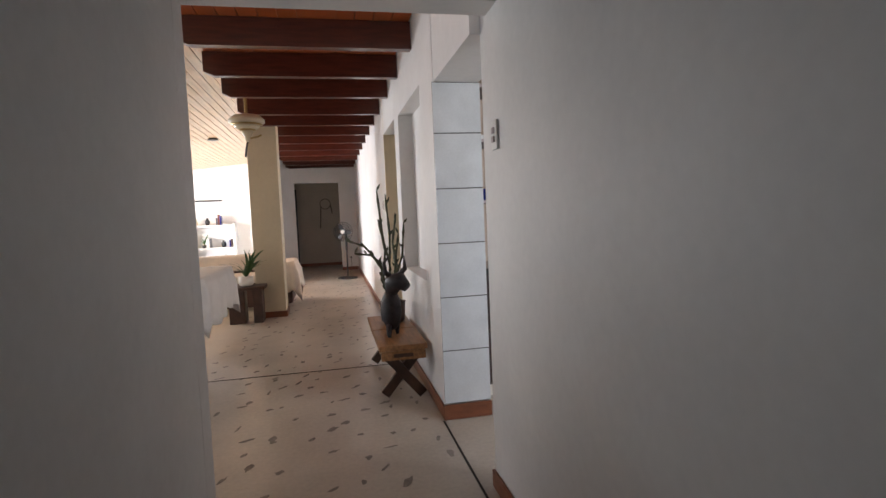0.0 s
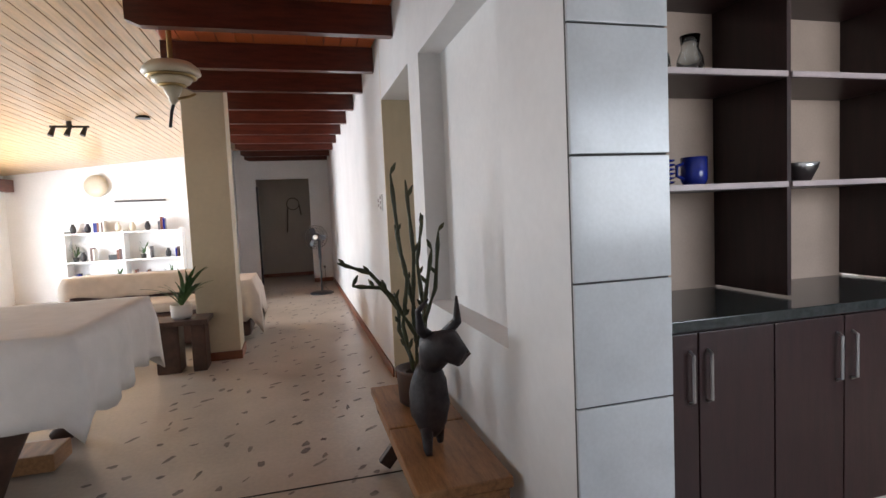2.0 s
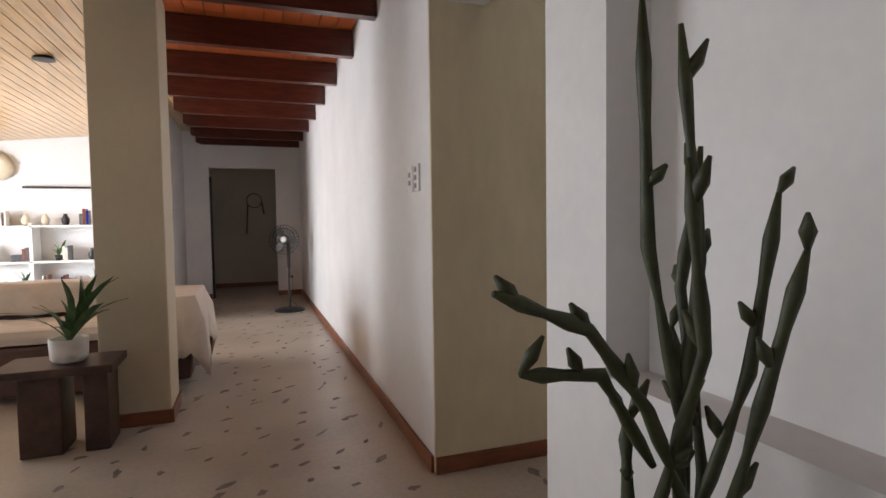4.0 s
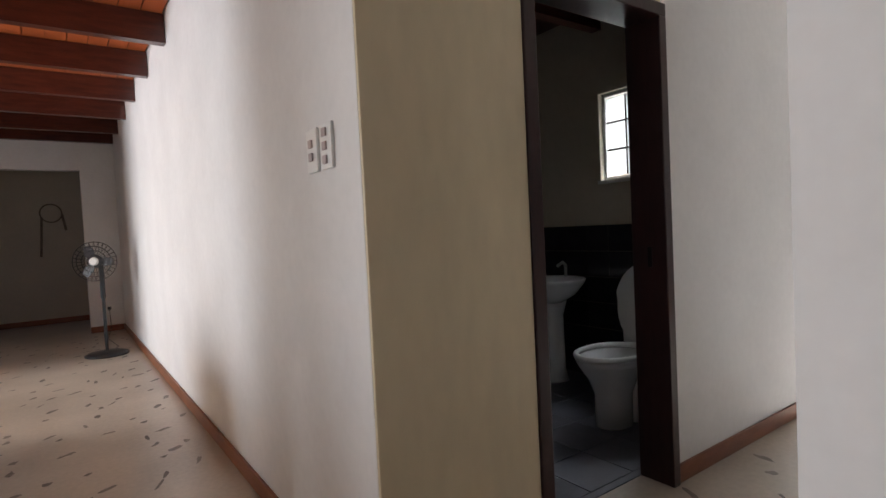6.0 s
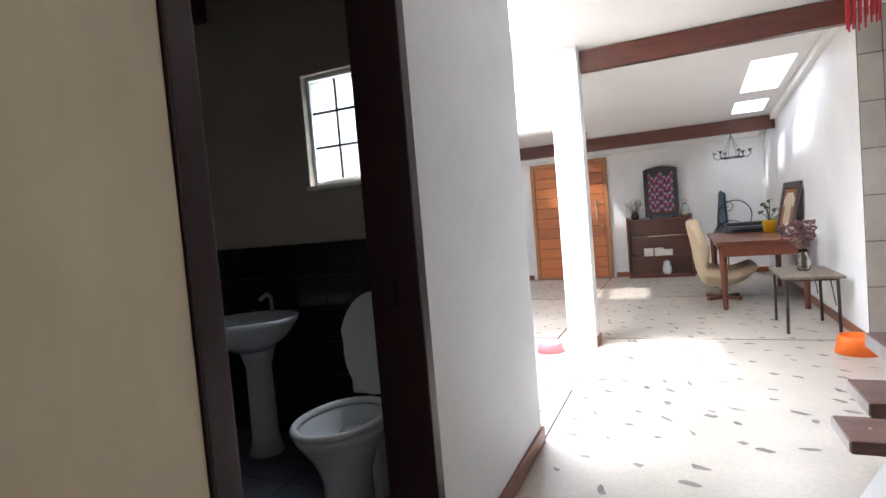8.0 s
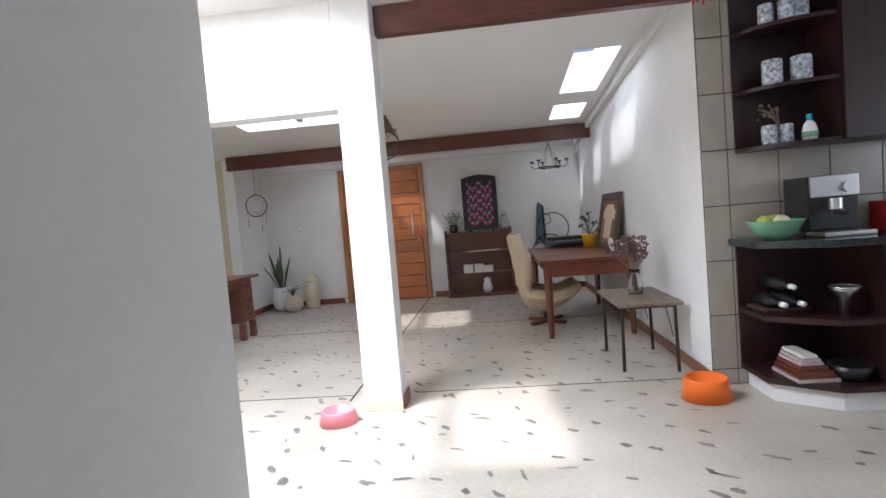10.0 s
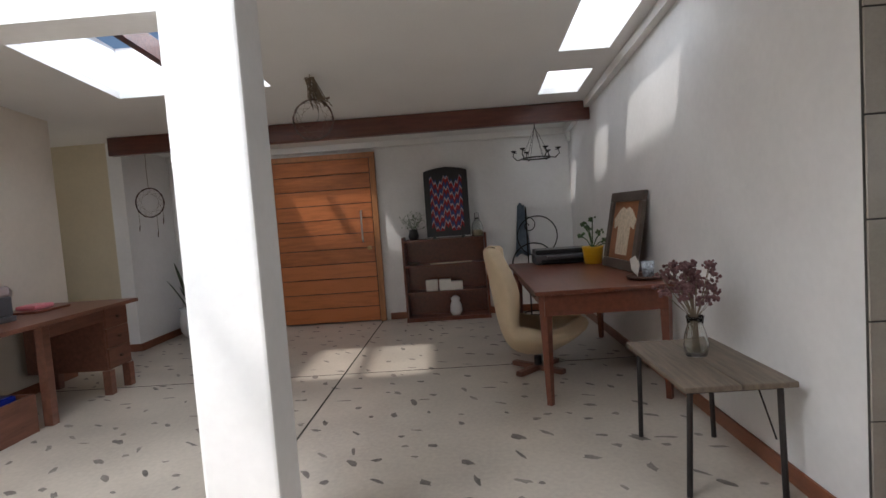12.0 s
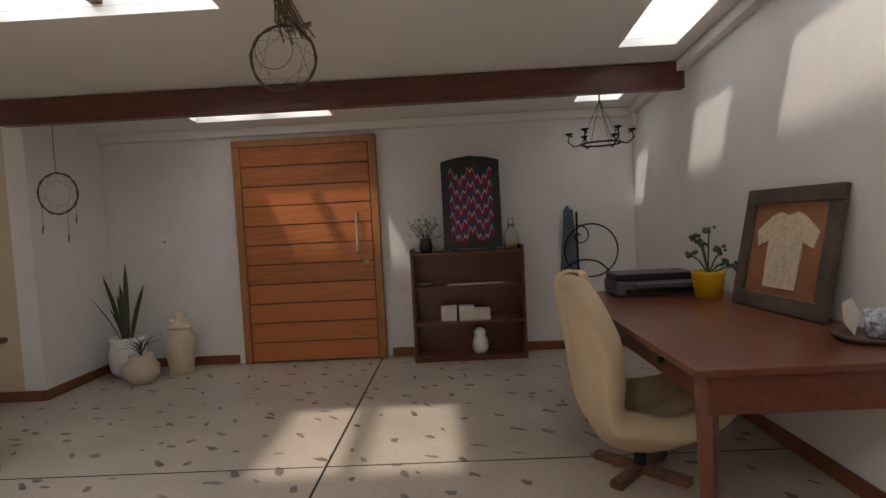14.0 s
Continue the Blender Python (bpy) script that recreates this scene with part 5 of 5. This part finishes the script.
dreamcatcher(9.64, 10.57, 1.60, 0.15, ceil_z(9.68) - 0.187, "round dreamcatcher with beads hung from the beam", ((0.13, 0.16), (-0.06, 0.17), (-0.13, 0.10)))
d1 = dreamcatcher(8.30, 8.43, 2.06, 0.155, ceil_z(8.30) - 0.002, "twig hoop dreamcatcher with a dried bunch hanging from the ceiling", ())
bm = bmesh.new()
for k in range(30):
    a = rng.uniform(0, 6.28)
    p = Vector((8.30 + rng.uniform(-.03, .03), 8.43 + rng.uniform(-.04, .04), 2.38))
    tube([p, p + Vector((0.05 * math.cos(a), 0.05 * math.sin(a) - 0.03, -0.16)), p + Vector((0.07 * math.cos(a), 0.07 * math.sin(a) - 0.06, -rng.uniform(0.14, 0.24)))], 0.004, 5, bm)
tagged(part("dried_bunch", bm, DRYSTEM, d1, "dried twig bunch"), kind="stuff")
part("inner_hoop", tube(ring((8.29, 8.47, 2.10), 0.09, "yz", 26), 0.0015, 5, closed=True), IRON, d1)

# chandelier
ch = thing("chandelier", (9.95, 6.50, 2.24), "black wrought-iron candle chandelier on thin chains", "chandelier")
cx, cy, cz = 9.95, 6.50, 1.79
part("ring", tube(ring((cx, cy, cz), 0.15, "xy", 30), 0.008, 6, closed=True), IRON, ch)
part("hook", tube([(cx, cy, 2.12), (cx, cy, ceil_z(cx) - 0.001)], 0.006, 6), IRON, ch)
for k in range(6):
    a = 2 * math.pi * k / 6 + 0.3
    u = Vector((math.cos(a), math.sin(a), 0))
    o = Vector((cx, cy, cz))
    arm = part("arm", tube([o + u * 0.15, o + u * 0.20 + Vector((0, 0, -0.01)), o + u * 0.245 + Vector((0, 0, 0.03)), o + u * 0.235 + Vector((0, 0, 0.075)), o + u * 0.205 + Vector((0, 0, 0.07))], 0.006, 6), IRON, ch)
    part("candle_cup", lathe([(0.01, 0.0), (0.028, 0.01), (0.03, 0.018), (0.012, 0.018)], 14, tuple(o + u * 0.235 + Vector((0, 0, 0.078)))), IRON, arm)
    part("chain", tube([o + u * 0.15, Vector((cx, cy, 2.12))], 0.0022, 5), IRON, ch)
solid("alarm_sensor", bx(10.58, 10.64, 5.992, 6.04, 2.02, 2.13, bevel=0.008), WHITEP, "white motion sensor high in the corner", "sensor")

# iron stand with rings and the hung denim
cs = thing("coat_stand", (10.52, 6.50, 0), "wrought-iron stand of scrolls and hoops", "coat stand")
part("pole", tube([(10.52, 6.58, 0.0), (10.52, 6.58, 1.28)], 0.009, 8), IRON, cs)
part("hoop", tube(ring((10.52, 6.46, 0.93), 0.235, "yz", 36), 0.007, 6, closed=True), IRON, cs)
part("hoop", tube(ring((10.50, 6.52, 0.60), 0.25, "yz", 40, 0.01), 0.008, 6, closed=True), IRON, cs)
part("scroll", tube([(10.52, 6.56 - 0.02 * k * math.cos(k * 0.55) * 0.35, 1.06 + 0.02 * k * math.sin(k * 0.55) * 0.35) for k in range(16)], 0.006, 6), IRON, cs)
part("base_ring", tube(ring((10.52, 6.52, 0.012), 0.14, "xy", 26), 0.009, 6, closed=True), IRON, cs)
bm = bmesh.new()
cols = []
for i in range(9):
    row = []
    for j in range(12):
        t = j / 11
        y = 6.62 + (i - 4) * 0.021 * (0.5 + 0.6 * t)
        row.append(bm.verts.new((10.705 - 0.03 * abs(math.sin(i * 1.3 + t * 2)) - 0.01, y, 1.32 - 0.62 * t - 0.02 * math.sin(i))))
    cols.append(row)
for p, q in zip(cols, cols[1:]):
    for j in range(11):
        bm.faces.new((p[j], p[j + 1], q[j + 1], q[j]))
bmesh.ops.solidify(bm, geom=bm.faces[:], thickness=0.012)
solid("hanging_jacket", bm, DENIM, "faded denim garment hung on a wall hook", "garment", smooth=True)

# writing table
wt = thing("writing_table", (8.35, 6.48, 0), "red-brown wooden writing table with tapered legs", "desk")
part("tabletop", bx(7.42, 9.28, 6.03, 6.92, 0.715, 0.742, bevel=0.005), CHERRY, wt)
part("apron", bx(7.46, 7.485, 6.10, 6.86, 0.58, 0.714), CHERRY, wt)
part("apron", bx(9.185, 9.21, 6.10, 6.86, 0.58, 0.714), CHERRY, wt)
part("apron", bx(7.486, 9.184, 6.09, 6.112, 0.60, 0.714), CHERRY, wt)
dr = part("drawer", bx(7.486, 8.25, 6.83, 6.852, 0.60, 0.712, bevel=0.003), CHERRY, wt)
part("knob", tube([(7.87, 6.853, 0.655), (7.87, 6.875, 0.655)], 0.014, 10), BLACK, dr)
part("apron", bx(8.255, 9.184, 6.83, 6.852, 0.60, 0.712), CHERRY, wt)
for x in (7.50, 9.18):
    for y in (6.10, 6.85):
        part("leg", tube([(x, y, 0.0), (x, y, 0.40), (x, y, 0.714)], [0.024, 0.034, 0.042], 4), CHERRY, wt)
pr = thing("printer", (9.10, 6.45, 0.743), "flat dark grey printer on the writing table", "printer")
part("body", bx(8.97, 9.26, 6.20, 6.70, 0.745, 0.83, bevel=0.014), GREYP, pr)
part("lid", bx(8.99, 9.255, 6.21, 6.69, 0.8305, 0.875, bevel=0.01), BLACK, pr)
part("paper_tray", bx(8.90, 8.985, 6.24, 6.60, 0.80, 0.825, bevel=0.006), GREYP, pr, "glossy front flap")
part("paper_slot", bx(8.962, 8.971, 6.25, 6.65, 0.76, 0.785), BLACK, pr)
yp = thing("succulent", (8.83, 6.22, 0.743), "small succulent in a yellow glazed pot", "plant")
part("pot", lathe([(0.072, 0), (0.088, 0.13), (0.094, 0.15), (0.08, 0.15), (0.07, 0.13)], 20, (8.83, 6.22, 0.743)), YELLOW, yp, "yellow pot", True)
part("soil", lathe([(0.071, 0.125), (0.03, 0.135)], 16, (8.83, 6.22, 0.743)), SOIL, yp)
bm = bmesh.new()
for dx, dy, dz in ((0, -.01, .24), (0.01, .05, .19), (-.02, -.07, .12), (.03, -.12, .05), (0, .09, .10), (-.03, -.16, .03), (.02, .02, .16)):
    tube([(8.83, 6.22, 0.87), (8.83 + dx / 2, 6.22 + dy / 2, 0.89 + dz * .6), (8.83 + dx, 6.22 + dy, 0.885 + dz)], 0.005, 6, bm)
    sprig(bm, None, (8.83 + dx, 6.22 + dy, 0.89 + dz), rng, 9, 0.013, 0.03)
part("foliage", bm, LEAF, yp)
fp = thing("framed_keepsake", (8.31, 6.12, 0.743), "grey-brown frame holding a small ivory lace shirt", "picture")
lean = pose(8.31, 6.17, 0.746, 11, 0, 5) @ Matrix.Diagonal((1.10, 1, 1.25, 1))
for nm, b in (("frame_rail", (-0.29, 0.29, -0.03, 0, 0.0, 0.06)), ("frame_rail", (-0.29, 0.29, -0.03, 0, 0.42, 0.48)), ("frame_rail", (-0.29, -0.225, -0.03, 0, 0.061, 0.419)), ("frame_rail", (0.225, 0.29, -0.03, 0, 0.061, 0.419))):
    part(nm, bx(*b, bevel=0.006, m=lean), FRAMEW, fp)
part("backing", bx(-0.224, 0.224, -0.026, -0.018, 0.061, 0.419, m=lean), MATBOARD, fp, "rust-coloured backing cloth")
bm = prism([(-0.10, 0.09), (0.10, 0.09), (0.105, 0.27), (0.17, 0.25), (0.19, 0.31), (0.10, 0.37), (0.05, 0.385), (0, 0.37), (-0.05, 0.385), (-0.10, 0.37), (-0.19, 0.31), (-0.17, 0.25), (-0.105, 0.27)], -0.017, -0.012, "y")
bm.transform(lean)
part("lace_shirt", bm, LACE, fp, "ivory lace shirt")
ty_ = thing("desk_tray", (7.71, 6.15, 0.743), "dark round tray with a cup and a pipe figure", "tray")
part("tray", lathe([(0.11, 0), (0.125, 0.018), (0.115, 0.02), (0.10, 0.008)], 28, (7.71, 6.15, 0.744)), OLDWOOD, ty_, "", True)
solid("cup", lathe([(0.035, 0), (0.042, 0.10), (0.037, 0.10), (0.03, 0.01)], 20, (7.71, 6.13, 0.754)), BLUEPRINT, "white patterned cup standing on the tray", "cup", smooth=True)
solid("shell_card", prism([(0, 0), (0.04, 0.05), (0.045, 0.12), (0.01, 0.14), (-0.02, 0.08)], 7.74, 7.746, "x"), PAPER, "white leaf-shaped card on the tray", "card").location = (0, 6.19, 0.754)

# suede swivel chair: one bent shell, folded down the middle
chair = thing("lounge_chair", (8.28, 6.95, 0), "cream suede shell chair on a wooden star foot", "chair")
prof = [(6.44, 0.36), (6.55, 0.24), (6.70, 0.155), (6.86, 0.12), (7.00, 0.15), (7.08, 0.25), (7.125, 0.42), (7.155, 0.62), (7.18, 0.78), (7.20, 0.91), (7.20, 0.98)]
half = [0.24, 0.30, 0.35, 0.375, 0.38, 0.375, 0.355, 0.325, 0.285, 0.22, 0.12]
cup = [0.04, 0.10, 0.16, 0.20, 0.22, 0.21, 0.18, 0.14, 0.10, 0.06, 0.02]
bm = bmesh.new()
rows = []
for (y, z), h, c in zip(prof, half, cup):
    row = []
    for j in range(21):
        v = -1 + j / 10
        lift = c * v * v + 0.05 * math.exp(-(v * 6) ** 2)
        row.append(bm.verts.new((8.28 + h * v, y - lift * (1 if z > 0.42 and y > 7 else 0.25), z + lift * (0.2 if y > 7.05 else 0.9))))
    rows.append(row)
for p, q in zip(rows, rows[1:]):
    for j in range(20):
        bm.faces.new((p[j], p[j + 1], q[j + 1], q[j]))
bmesh.ops.recalc_face_normals(bm, faces=bm.faces[:])
bmesh.ops.solidify(bm, geom=bm.faces[:], thickness=0.11)
shell = part("shell", bm, VELVET, chair, "", True)
sub = shell.modifiers.new("round", 'SUBSURF')
sub.levels = sub.render_levels = 1
part("pedestal", lathe([(0.03, 0.04), (0.028, 0.11)], 12, (8.28, 6.82, 0)), METAL, chair)
for k in range(4):
    a = math.pi / 4 + k * math.pi / 2
    part("foot", bx(0.0, 0.24, -0.03, 0.03, 0.0, 0.04, bevel=0.01, m=pose(8.28, 6.82, 0.002, 0, 0, math.degrees(a))), DESKWOOD, chair)

# folding table with dried flowers
ft = thing("folding_table", (6.64, 6.27, 0), "small weathered plank table on black tube legs", "table")
for a, b in ((6.052, 6.268), (6.273, 6.50)):
    part("plank", bx(6.25, 7.02, a, b, 0.478, 0.502, bevel=0.006), GREYWOOD, ft)
for x0, x1 in ((6.30, 6.345), (6.93, 6.96)):
    for y in (6.10, 6.46):
        part("leg", tube([(x0, y, 0.477), (x1 if y > 6.2 else x0 - 0.02, y, 0.0)], 0.0125, 10), METAL, ft)
    part("brace", tube([(x0, 6.12, 0.25), (x0 + 0.16, 6.12, 0.47)], 0.004, 6), METAL, ft)
    part("cross_bar", tube([(x0, 6.10, 0.468), (x0, 6.46, 0.468)], 0.009, 8), METAL, ft)
va = thing("flower_vase", (6.70, 6.26, 0.503), "glass jug of dried dusky-pink flowers", "vase")
part("jug", lathe([(0.05, 0.0), (0.058, 0.05), (0.05, 0.10), (0.035, 0.15), (0.042, 0.19), (0.039, 0.19), (0.031, 0.15), (0.046, 0.10), (0.052, 0.05), (0.045, 0.008)], 24, (6.70, 6.26, 0.503)), GLASS, va, "", True)
bm = bmesh.new()
bh = bmesh.new()
for k in range(44):
    a, r = rng.uniform(0, 6.28), rng.uniform(0.02, 0.19)
    top = Vector((6.70 + r * math.cos(a), 6.26 + r * math.sin(a) * 0.85, 0.90 + rng.uniform(-0.10, 0.09) - 0.25 * r))
    tube([(6.70 + rng.uniform(-.02, .02), 6.26 + rng.uniform(-.02, .02), 0.52), (6.70 + 0.12 * r * math.cos(a), 6.26 + 0.12 * r * math.sin(a), 0.69), top], 0.0018, 4, bm)
    sprig(bh, None, top, rng, 12, 0.009, 0.026)
part("stem_bunch", bm, DRYSTEM, va, "dry brown stems")
tagged(part("flower_bunch", bh, DRIED, va, "dusky-pink dried heads"), kind="stuff")

# ---- dark desk with the sewing machine ----
dk = thing("pedestal_desk", (7.7, 10.6, 0), "dark wooden desk with a drawer pedestal", "desk")
part("desktop", bx(6.75, 8.63, 10.17, 10.97, 0.705, 0.735, bevel=0.005), DESKWOOD, dk)
part("pedestal", bx(8.28, 8.58, 10.26, 10.93, 0.20, 0.704), DESKWOOD, dk)
for k in range(3):
    d = part("drawer", bx(8.29, 8.57, 10.245, 10.2595, 0.215 + 0.163 * k, 0.37 + 0.163 * k, bevel=0.003), DESKWOOD, dk)
    part("knob", tube([(8.43, 10.244, 0.29 + 0.163 * k), (8.43, 10.225, 0.29 + 0.163 * k)], 0.012, 10), OLDWOOD, d)
part("apron", bx(7.70, 8.278, 10.26, 10.28, 0.60, 0.704), DESKWOOD, dk)
part("side_panel", bx(6.82, 7.66, 10.90, 10.93, 0.30, 0.704), DESKWOOD, dk)
for x, y in ((7.67, 10.27), (6.82, 10.27), (8.30, 10.27), (8.55, 10.27), (6.82, 10.9), (7.67, 10.9), (8.55, 10.9)):
    part("leg", bx(x - 0.032, x + 0.032, y - 0.032, y + 0.032, 0, 0.199 if x > 8 else 0.704, bevel=0.005), DESKWOOD, dk)
sm = thing("sewing_machine", (7.55, 10.55, 0.736), "old cream and grey sewing machine on the desk", "sewing machine")
part("bed", bx(7.25, 7.72, 10.47, 10.65, 0.737, 0.775, bevel=0.008), GREYP, sm)
part("head", bx(7.23, 7.33, 10.48, 10.64, 0.80, 0.98, bevel=0.03), CREAMP, sm, "cream head cover")
part("arm", bx(7.33, 7.72, 10.50, 10.62, 0.91, 0.98, bevel=0.015), SHELFLIP, sm)
part("pillar", bx(7.58, 7.72, 10.49, 10.63, 0.776, 0.909, bevel=0.012), GREYP, sm)
part("hand_wheel", tube([(7.722, 10.56, 0.93), (7.75, 10.56, 0.93)], 0.05, 20), STEEL, sm)
part("needle_bar", tube([(7.28, 10.56, 0.80), (7.28, 10.56, 0.777)], 0.008, 8), STEEL, sm)
dv = thing("flower_vase", (7.86, 10.82, 0.736), "slim glass bottle holding dried seed heads", "vase")
part("bottle", lathe([(0.05, 0), (0.052, 0.12), (0.02, 0.19), (0.02, 0.24), (0.016, 0.24), (0.016, 0.19), (0.046, 0.12), (0.044, 0.008)], 20, (7.86, 10.82, 0.736)), GLASS, dv, "", True)
bm = bmesh.new()
for k in range(14):
    a, r = rng.uniform(0, 6.28), rng.uniform(0.05, 0.16)
    top = (7.86 + r * math.cos(a), 10.82 + 0.7 * r * math.sin(a), 1.22 + rng.uniform(-0.08, 0.06))
    tube([(7.86, 10.82, 0.75), (7.86, 10.82, 1.0), top], 0.003, 5, bm)
    sprig(bm, None, top, rng, 6, 0.011, 0.014)
part("stem_bunch", bm, DRIED, dv, "dry brown seed heads")
solid("tray", bx(7.98, 8.34, 10.55, 10.85, 0.737, 0.755, bevel=0.005), CHERRY, "flat tray with cloth scraps on the desk", "tray")
solid("cloth_scraps", bx(8.06, 8.26, 10.62, 10.78, 0.756, 0.79, bevel=0.015), PINK, "pink and white cloth scraps in the tray", "cloth")
cr = thing("crate", (7.3, 10.45, 0), "open wooden crate full of folded fabric", "crate")
for b in ((7.12, 7.56, 10.27, 10.29, 0, 0.26), (7.12, 7.56, 10.62, 10.64, 0, 0.26), (7.54, 7.56, 10.291, 10.619, 0, 0.26), (7.12, 7.14, 10.291, 10.619, 0, 0.26)):
    part("panel", bx(*b, bevel=0.003), DESKWOOD, cr)
part("bottom", bx(7.141, 7.539, 10.291, 10.619, 0.0, 0.02), DESKWOOD, cr)
for k, (m, z) in enumerate(((DENIM, 0.02), (PAPER, 0.11), (BLUE, 0.20))):
    solid("folded_fabric", bx(7.16 + 0.02 * k, 7.50 - 0.02 * k, 10.31, 10.60, z + 0.001, z + 0.088, bevel=0.02), m, "folded fabric in the wooden crate", "fabric", group="fabric in the crate")
solid("tall_basket", lathe([(0.15, 0.002), (0.19, 0.3), (0.20, 0.62), (0.205, 0.66), (0.215, 0.68), (0.19, 0.68), (0.17, 0.3)], 28, (9.42, 11.75, 0)), GOLD, "tall golden woven basket in the alcove", "basket", smooth=True)

# ---- dark flecks set in the screed ----
verts, faces = [], []
fr_ = random.Random(11)
for (xa, xb, ya, yb) in ((-0.9, 0.93, 4.2, 15.0), (1.0, 3.7, 7.05, 7.92), (3.78, 10.65, 6.1, 10.9), (3.9, 5.3, 4.6, 6.0)):
    x = xa
    while x < xb:
        y = ya
        while y < yb:
            cx_, cy_ = x + fr_.uniform(-.09, .09), y + fr_.uniform(-.09, .09)
            if fr_.random() < 0.86 and xa < cx_ < xb and ya < cy_ < yb:
                a = fr_.choice([0.5, 0.9, 1.3]) + fr_.uniform(-.35, .35)
                L_, w_ = fr_.uniform(0.022, 0.062), fr_.uniform(0.010, 0.026)
                n0 = len(verts)
                k = 9
                for i in range(k):
                    q = 2 * math.pi * i / k
                    rr = fr_.uniform(0.55, 1.25)
                    u, v = L_ * rr * math.cos(q), w_ * rr * math.sin(q)
                    verts.append((cx_ + u * math.cos(a) - v * math.sin(a), cy_ + u * math.sin(a) + v * math.cos(a), 0.0022))
                faces.append(list(range(n0, n0 + k)))
            y += 0.215
        x += 0.215
me = bpy.data.meshes.new("floor_flecks")
me.from_pydata(verts, [], faces)
me.materials.append(SPOT)
fl = new("floor_flecks", me)
tagged(fl, "dark stone flecks set in the screed floor", "floor flecks", kind="stuff")
